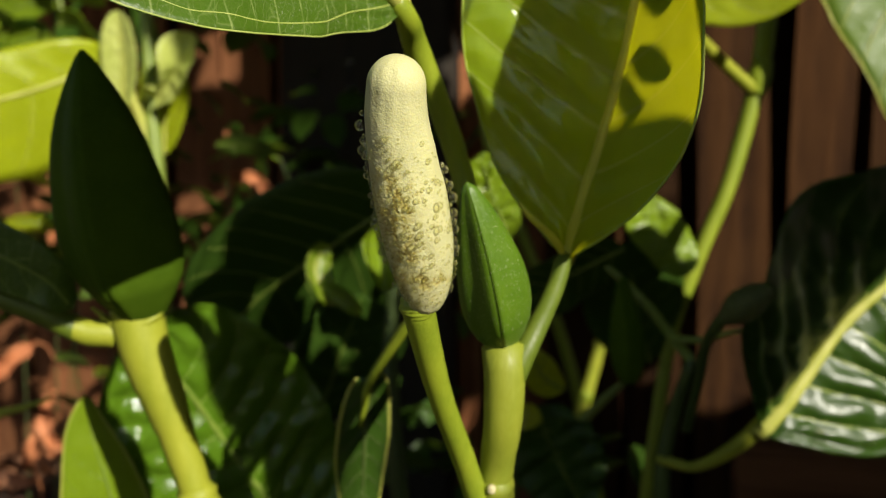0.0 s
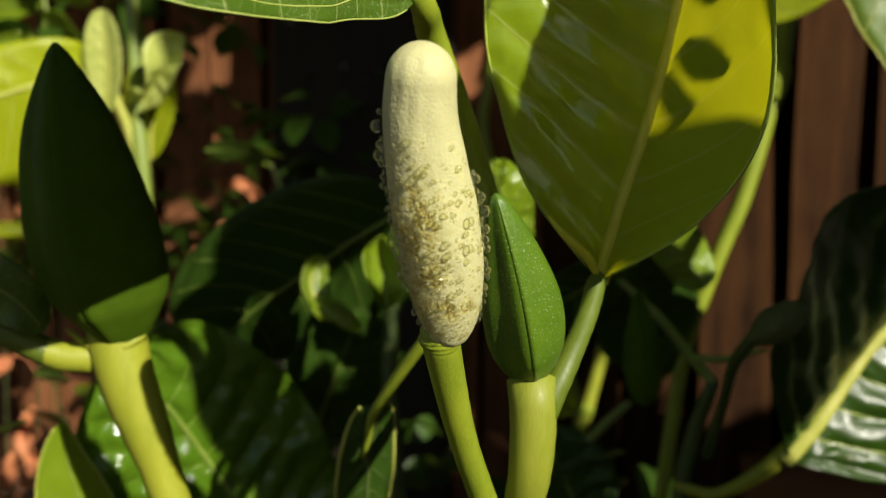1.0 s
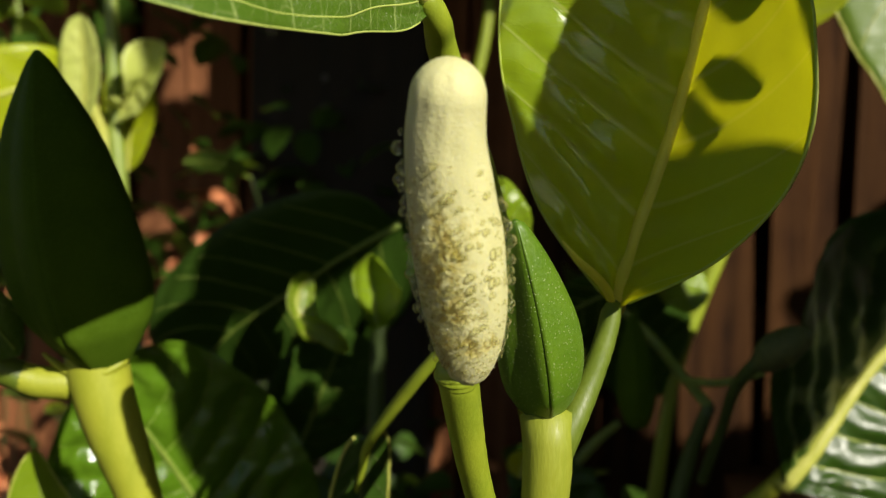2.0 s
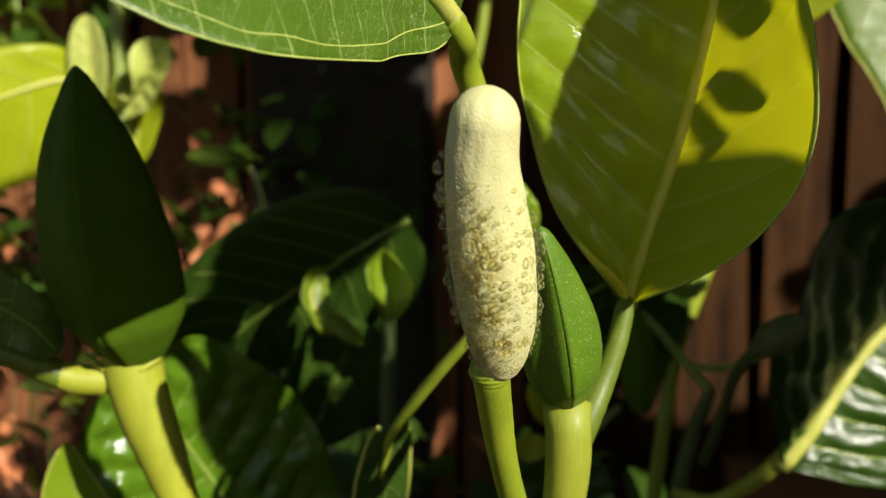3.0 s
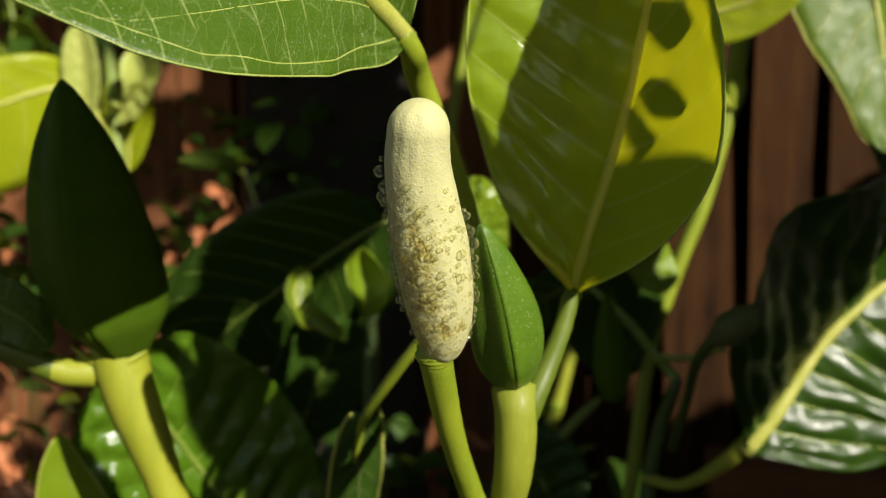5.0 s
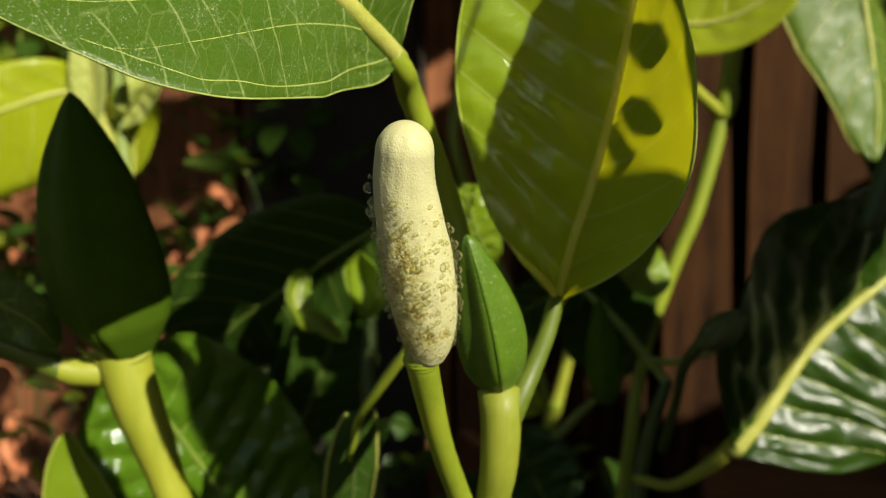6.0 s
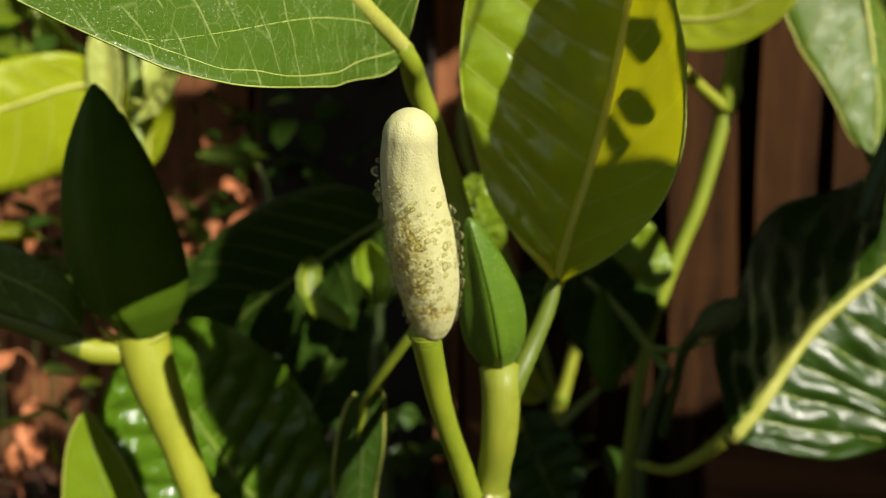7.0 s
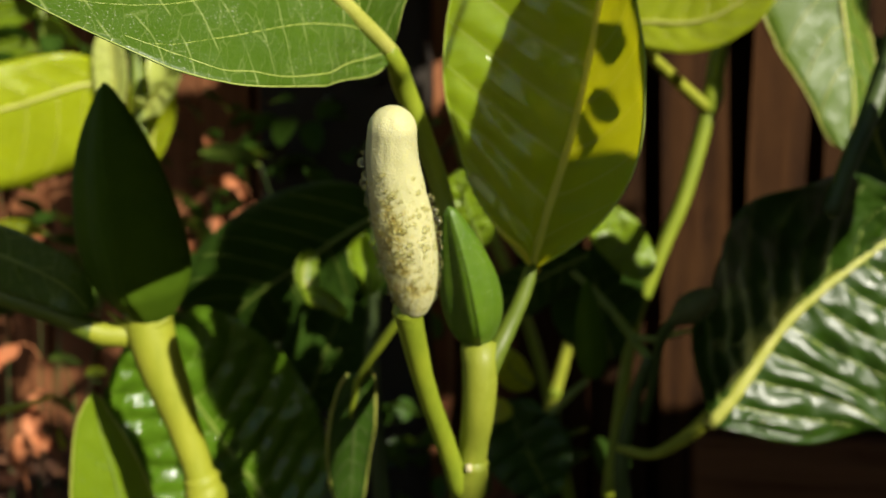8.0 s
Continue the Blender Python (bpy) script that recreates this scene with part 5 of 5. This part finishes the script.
# dry leaves caught before the fence
for k, (p, L) in enumerate((((-0.2330, 1.0000, 0.6678), 0.034), ((-0.2898, 1.0000, 0.6333), 0.020), ((-0.2562, 1.0000, 0.7228), 0.026), ((-0.2620, 1.0000, 0.6560), 0.028), ((-0.2602, 1.0000, 0.7693), 0.018), ((-0.4092, 0.8500, 0.6619), 0.014), ((-0.2340, 1.0300, 0.7152), 0.014), ((-0.1379, 1.0000, 0.6998), 0.015), ((-0.1932, 1.0300, 0.8326), 0.016), ((0.0647, 0.9000, 0.4476), 0.018), ((-0.3694, 0.7500, 0.5077), 0.018), ((-0.3678, 0.7500, 0.4822), 0.022), ((-0.4026, 0.7500, 0.5495), 0.024), ((-0.3677, 0.7500, 0.4803), 0.020), ((-0.3821, 0.7200, 0.4504), 0.018), ((-0.3699, 0.7200, 0.4720), 0.020))):
    p = Vector(p)
    w = thing("dry_leaf", p, "curled dry orange-brown leaf caught before the fence", "dry leaf", "dry leaves in the bed")
    a_ = 1.3 * k + 0.6
    d_ = Vector((0.5 * math.cos(a_), -0.2, math.sin(a_))).normalized()
    leaf(w, [p - d_ * L, p - d_ * L * 0.3 + Vector((0, -L * 0.15, 0)), p + d_ * L * 0.4 + Vector((0, -L * 0.12, 0)), p + d_ * L], (-0.7 * math.sin(a_), -0.5, 0.6 * math.cos(a_)), (0.7 * math.sin(a_), -0.4, -0.6 * math.cos(a_)), L * 0.5, L * 0.5, DRY, None, veins=3, bow=0.3, wave=(L * 0.1, 2, 0.1 * k), quilt=0.001)
    part("leaf_stalk", tube([p - d_ * L, p - d_ * L * 1.3 + Vector((0, 0.01, -0.01)), p - d_ * L * 1.6 + Vector((0, 0.015, -0.03))], [0.0012, 0.0010, 0.0008], 8, 6), DRY, w)

# bark chips on the ground
rnd = random.Random(9)
bm = bmesh.new()
for k in range(2600):
    x, y = rnd.uniform(-1.5, 0.9), rnd.uniform(0.35, 1.7)
    L, w, h = rnd.uniform(0.02, 0.06), rnd.uniform(0.01, 0.025), rnd.uniform(0.003, 0.008)
    z = GROUND_Z + 0.02 + rnd.uniform(0, 0.03)
    m = pose(x, y, z, rnd.uniform(-35, 35), rnd.uniform(-35, 35), rnd.uniform(0, 360))
    vs = [bm.verts.new(m @ Vector((sx * L / 2 * rnd.uniform(0.7, 1), sy * w / 2 * rnd.uniform(0.6, 1), sz * h / 2))) for sz in (-1, 1) for sx, sy in ((-1, -1), (1, -1), (1, 1), (-1, 1))]
    for q in ((0, 3, 2, 1), (4, 5, 6, 7), (0, 1, 5, 4), (1, 2, 6, 5), (2, 3, 7, 6), (3, 0, 4, 7)):
        bm.faces.new([vs[i] for i in q])
chips = part("bark_mulch", bm, MULCH, None)
for p in chips.data.polygons:
    p.use_smooth = False
tagged(chips, "red-brown bark chips and dry litter on the soil", "bark mulch", kind="stuff")

sprig = thing("seedling", (-0.200, 0.935, 0.70), "seedling with one flat light green leaf before the fence", "seedling", "seedlings in the bed")
part("stem", tube([(-0.160, 0.970, GROUND_Z), (-0.165, 0.965, 0.60), (-0.180, 0.950, 0.70), (-0.190, 0.930, 0.744)], [0.0009, 0.0007, 0.0007, 0.0007], 18, 8), STEM_DARK, sprig)
leaf(sprig, [(-0.190, 0.930, 0.744), (-0.2213, 0.928, 0.7552), (-0.2495, 0.926, 0.7540), (-0.2703, 0.924, 0.7412)], (0.1, -0.92, -0.12), (0.0, 0.95, 0.05), 0.022, 0.022, LEAF_SUN, VEIN_GREEN, veins=4, quilt=0.001, label="flat light green leaf seen from its edge")

# ---- unseen leaves added above and beside the view to throw the shade ----
over = thing("shade_branch", (0.30, -0.05, 1.25), "unseen branch added above to shade the plants with large leaves", "branch")
part("stem", tube([(0.75, -0.55, 1.35), (0.40, -0.20, 1.24), (0.10, 0.10, 1.16), (-0.15, 0.25, 1.12)], [0.010, 0.009, 0.008, 0.006], 24, 12), STEM_DARK, over)


def shade_leaf(a, b, far, half_wide, hung=True, shape=(0.4, 0.45)):
    """A leaf added far metres up the sun's way to shade the line a-b."""
    a, b = Vector(a) + to_sun * far, Vector(b) + to_sun * far
    side = to_sun.cross(b - a).normalized()
    leaf(over, [b, b.lerp(a, 0.3), b.lerp(a, 0.65), a], -side + to_sun * 0.1, side + to_sun * 0.1, half_wide, half_wide, LEAF_DARK, VEIN_GREEN, veins=5, shape=shape, quilt=0.001, label="unseen dark green leaf added overhead to cast shade")
    if hung:
        stalk_to(b, 0.0006)


def stalk_to(b, r):
    """Thin leaf stalk from a leaf's foot up to the branch."""
    end = Vector((0.40, -0.20, 1.235))
    part("petiole", tube([b, b.lerp(end, 0.4) + Vector((0, 0, 0.05)), end], [r, r * 1.3, r * 2], 14, 8), STEM_DARK, over)


def sunward(q, u, w):
    """Point by its place across (q), up (u) and along (w) the sun's way."""
    az, el = radians(SUN_AZ), radians(SUN_EL)
    return Vector((math.cos(az), math.sin(az), 0)) * q + Vector((-math.sin(el) * math.sin(az), math.sin(el) * math.cos(az), math.cos(el))) * u + to_sun * w


# curved leaf added to shade the middle of the upright one
line_ = [sunward(q, u, 0.31) for q, u in ((0.1665, 0.800), (0.1610, 0.778), (0.1557, 0.760), (0.1519, 0.7473), (0.1487, 0.736), (0.1476, 0.7226), (0.1465, 0.702), (0.146, 0.688))]
across = to_sun.cross(line_[0] - line_[-1]).normalized()
hull = (0.004, 0.0090, 0.0099, 0.0104, 0.0078, 0.0020, 0.0)
leaf(over, line_, -across, across, 0.0095, 0.0095, LEAF_DARK, VEIN_GREEN, veins=5, outline=(hull, (0.0015, 0.0058, 0.0072, 0.0085, 0.0072, 0.0020, 0.0)), quilt=0.0004, label="unseen dark green leaf added overhead to cast shade")
stalk_to(line_[0], 0.001)
shade_leaf(sunward(0.1389, 0.6773, 0.2), sunward(0.1835, 0.7270, 0.2), 0.16, 0.0068)
shade_leaf(sunward(0.1596, 0.7296, 0.2), sunward(0.1684, 0.7475, 0.2), 0.10, 0.0019, False, (0.3, 0.3))
shade_leaf(sunward(0.1556, 0.7124, 0.2), sunward(0.1650, 0.7286, 0.2), 0.10, 0.0014, False, (0.3, 0.3))
shade_leaf(sunward(0.1594, 0.7106, 0.2), sunward(0.1664, 0.7258, 0.2), 0.10, 0.0012, False, (0.3, 0.3))
shade_leaf(sunward(0.1635, 0.666, 0.2), sunward(0.1680, 0.693, 0.2), 0.16, 0.0036)
shade_leaf(sunward(0.285, 0.640, 0.07), sunward(0.392, 0.722, 0.07), 0.22, 0.034)            # upper half of the glossy leaf
shade_leaf(sunward(0.270, 0.665, 0.07), sunward(0.365, 0.745, 0.07), 0.26, 0.030)
shade_leaf((-0.130, 0.430, 0.708), (-0.020, 0.430, 0.716), 0.55, 0.026)          # over the leaves behind the spike
shade_leaf(sunward(0.187, 0.682, 0.2), sunward(0.190, 0.749, 0.2), 0.16, 0.0175)
shade_leaf(sunward(0.1765, 0.655, 0.2), sunward(0.1770, 0.720, 0.2), 0.16, 0.0095)
shade_leaf(sunward(0.213, 0.680, 0.2), sunward(0.212, 0.742, 0.2), 0.16, 0.0110)
shade_leaf(sunward(0.1455, 0.699, 0.2), sunward(0.1295, 0.741, 0.2), 0.16, 0.0060)            # over the leaf stalk behind the spike

shade_leaf(sunward(0.148, 0.794, 0.2), sunward(0.228, 0.799, 0.2), 0.30, 0.024)               # over the dark leaf behind the spike
shade_leaf(sunward(0.605, 0.80, 0.2), sunward(0.635, 1.035, 0.2), 0.50, 0.042)
shade_leaf(sunward(0.1640, 0.662, 0.2), sunward(0.1660, 0.712, 0.2), 0.16, 0.0062)

# unseen crown added to block the sun: big leaves, gaps where it comes through
GAPS = [((-0.003, 0.172, 0.70), 0.040), ((0.003, 0.20, 0.65), 0.022), ((0.012, 0.20, 0.69), 0.024), ((-0.095, 0.288, 0.665), 0.016), ((-0.083, 0.29, 0.61), 0.016), ((-0.05, 0.18, 0.75), 0.06),
        ((0.065, 0.20, 0.735), 0.016), ((0.016, 0.226, 0.74), 0.012), ((-0.29, 0.55, 0.79), 0.075), ((-0.20, 0.58, 0.79), 0.05), ((-0.15, 0.335, 0.60), 0.020), ((-0.11, 0.385, 0.605), 0.022),
        ((0.20, 0.40, 0.62), 0.048), ((0.22, 0.43, 0.77), 0.055), ((0.17, 0.50, 0.73), 0.045), ((0.15, 0.50, 0.66), 0.035), ((0.1559, 0.8500, 0.5435), 0.006), ((0.1459, 0.8500, 0.5016), 0.004), ((0.026, 0.224, 0.697), 0.008), ((-0.04, 0.395, 0.672), 0.020), ((-0.063, 0.393, 0.670), 0.008), ((0.115, 0.56, 0.61), 0.025),
        ((0.13, 0.45, 0.70), 0.022), ((0.03, 0.345, 0.725), 0.014), ((-0.2869, 1.1500, 0.9001), 0.028), ((-0.2533, 1.1400, 0.8946), 0.024), ((-0.2417, 1.0000, 0.6675), 0.036), ((-0.2754, 1.0000, 0.6287), 0.026), ((-0.2562, 1.0000, 0.7228), 0.026), ((-0.2602, 1.0000, 0.7693), 0.020), ((-0.2898, 1.0000, 0.6333), 0.022), ((-0.4092, 0.8500, 0.6619), 0.016), ((-0.3691, 0.8000, 0.6463), 0.02), ((-0.1843, 0.7500, 0.6322), 0.014), ((0.0647, 0.9000, 0.4476), -0.020), ((-0.3698, 0.7500, 0.4950), 0.020), ((-0.4026, 0.7500, 0.5495), 0.016), ((-0.3677, 0.7500, 0.4803), 0.016), ((-0.3699, 0.7200, 0.4720), 0.014), ((0.0500, 1.0500, 0.9250), -0.015), ((0.0300, 1.0500, 0.8550), -0.022), ((0.4079, 0.9500, 0.8503), 0.11), ((0.4115, 0.9500, 0.7351), 0.06), ((0.3399, 0.9800, 0.6555), 0.06), ((0.3365, 0.9800, 0.5196), 0.05), ((0.3001, 0.9900, 0.7697), 0.05), ((0.0600, 0.9500, 0.8900), 0.020), ((-0.45, 0.95, 0.90), 0.06), ((-0.3123, 1.1000, 0.6210), 0.012), ((-0.015, 0.27, 0.655), 0.012), ((0.1180, 0.4570, 0.6880), 0.020), ((-0.55, 1.0, 0.33), 0.09), 
        ((-0.62, 1.1, 0.55), 0.05), ((-0.20, 0.68, 0.74), 0.03), ((-0.1648, 0.3200, 0.6762), 0.02), ((-0.2542, 0.5500, 0.5983), 0.012), ((-0.2332, 0.5500, 0.5852), 0.010), ((-0.2460, 0.5200, 0.5422), 0.012), ((-0.1084, 0.4600, 0.6415), 0.006), ((-0.0478, 0.4300, 0.6244), 0.004), ((0.2, 0.46, 0.83), 0.05), ((0.126, 0.431, 0.81), 0.045)]
rnd = random.Random(21)
x_ax = to_sun.cross(Vector((0, 0, 1))).normalized()
y_ax = x_ax.cross(to_sun)
bm = bmesh.new()
uvl = bm.loops.layers.uv.new("UVMap")
count = 0
for n_ in range(14500):
    small = 5200 < n_ < 12000
    far = rnd.uniform(0.70, 1.60)
    c = Vector((0, 0.55, 0.65)) + to_sun * far + x_ax * rnd.uniform(-1.05, 0.36) * (0.7 if small and n_ % 3 else 1) + y_ax * rnd.uniform(-0.9, 0.48) * (0.6 if small else 1)
    L = rnd.uniform(0.045, 0.07) if small else rnd.uniform(0.09, 0.16)
    if n_ >= 12000:      # more unseen leaves, added above the bed and fence for shade
        c = Vector((rnd.uniform(-1.3, 1.0), rnd.uniform(0.15, 1.3), rnd.uniform(1.2, 1.6)))
        L = rnd.uniform(0.10, 0.17)
    elif c.y > -0.20 and c.z < 0.92 + 0.40 * max(0.0, c.y):
        continue
    blocked = False
    for g, r in GAPS:
        off_ = c - Vector(g)
        off_ = off_ - to_sun * off_.dot(to_sun)
        if off_.length < r + L * 0.45:
            blocked = True
            break
    if blocked:
        continue
    turn_ = to_sun.to_track_quat("Z", "Y").to_matrix() @ Euler((rnd.uniform(-0.7, 0.7), rnd.uniform(-0.7, 0.7), rnd.uniform(0, 6.28))).to_matrix()
    prev = None
    for i in range(7):
        s = i / 6
        w = L * 0.28 * (s ** 0.5 * (1 - s) ** 0.5) / 0.5 + 0.0006
        trio = [bm.verts.new(c + turn_ @ Vector((v * w, (s - 0.5) * L, -0.18 * L * s * s + abs(v) * w * 0.25))) for v in (-1, 0, 1)]
        if prev:
            for k in range(2):
                f = bm.faces.new((prev[k], prev[k + 1], trio[k + 1], trio[k]))
                for lp in f.loops:
                    lp[uvl].uv = (lp.vert.co.x, lp.vert.co.y)
        prev = trio
crown = part("shade_crown", bm, LEAF_DARK, None)
tagged(crown, "unseen leafy crown added overhead to block the sun, with gaps", "tree crown", kind="stuff")

# hedge behind the viewer closes the garden
scatter_leaves("hedge", [((x * 0.28 - 1.6, -1.9 + 0.1 * (x % 3), 0.31 + 0.05 * (x % 4)), (0.24, 0.15, 0.06), 130) for x in range(13)], 0.12, LEAF_DARK, 8, "dense dark green hedge closing the garden", "hedge")
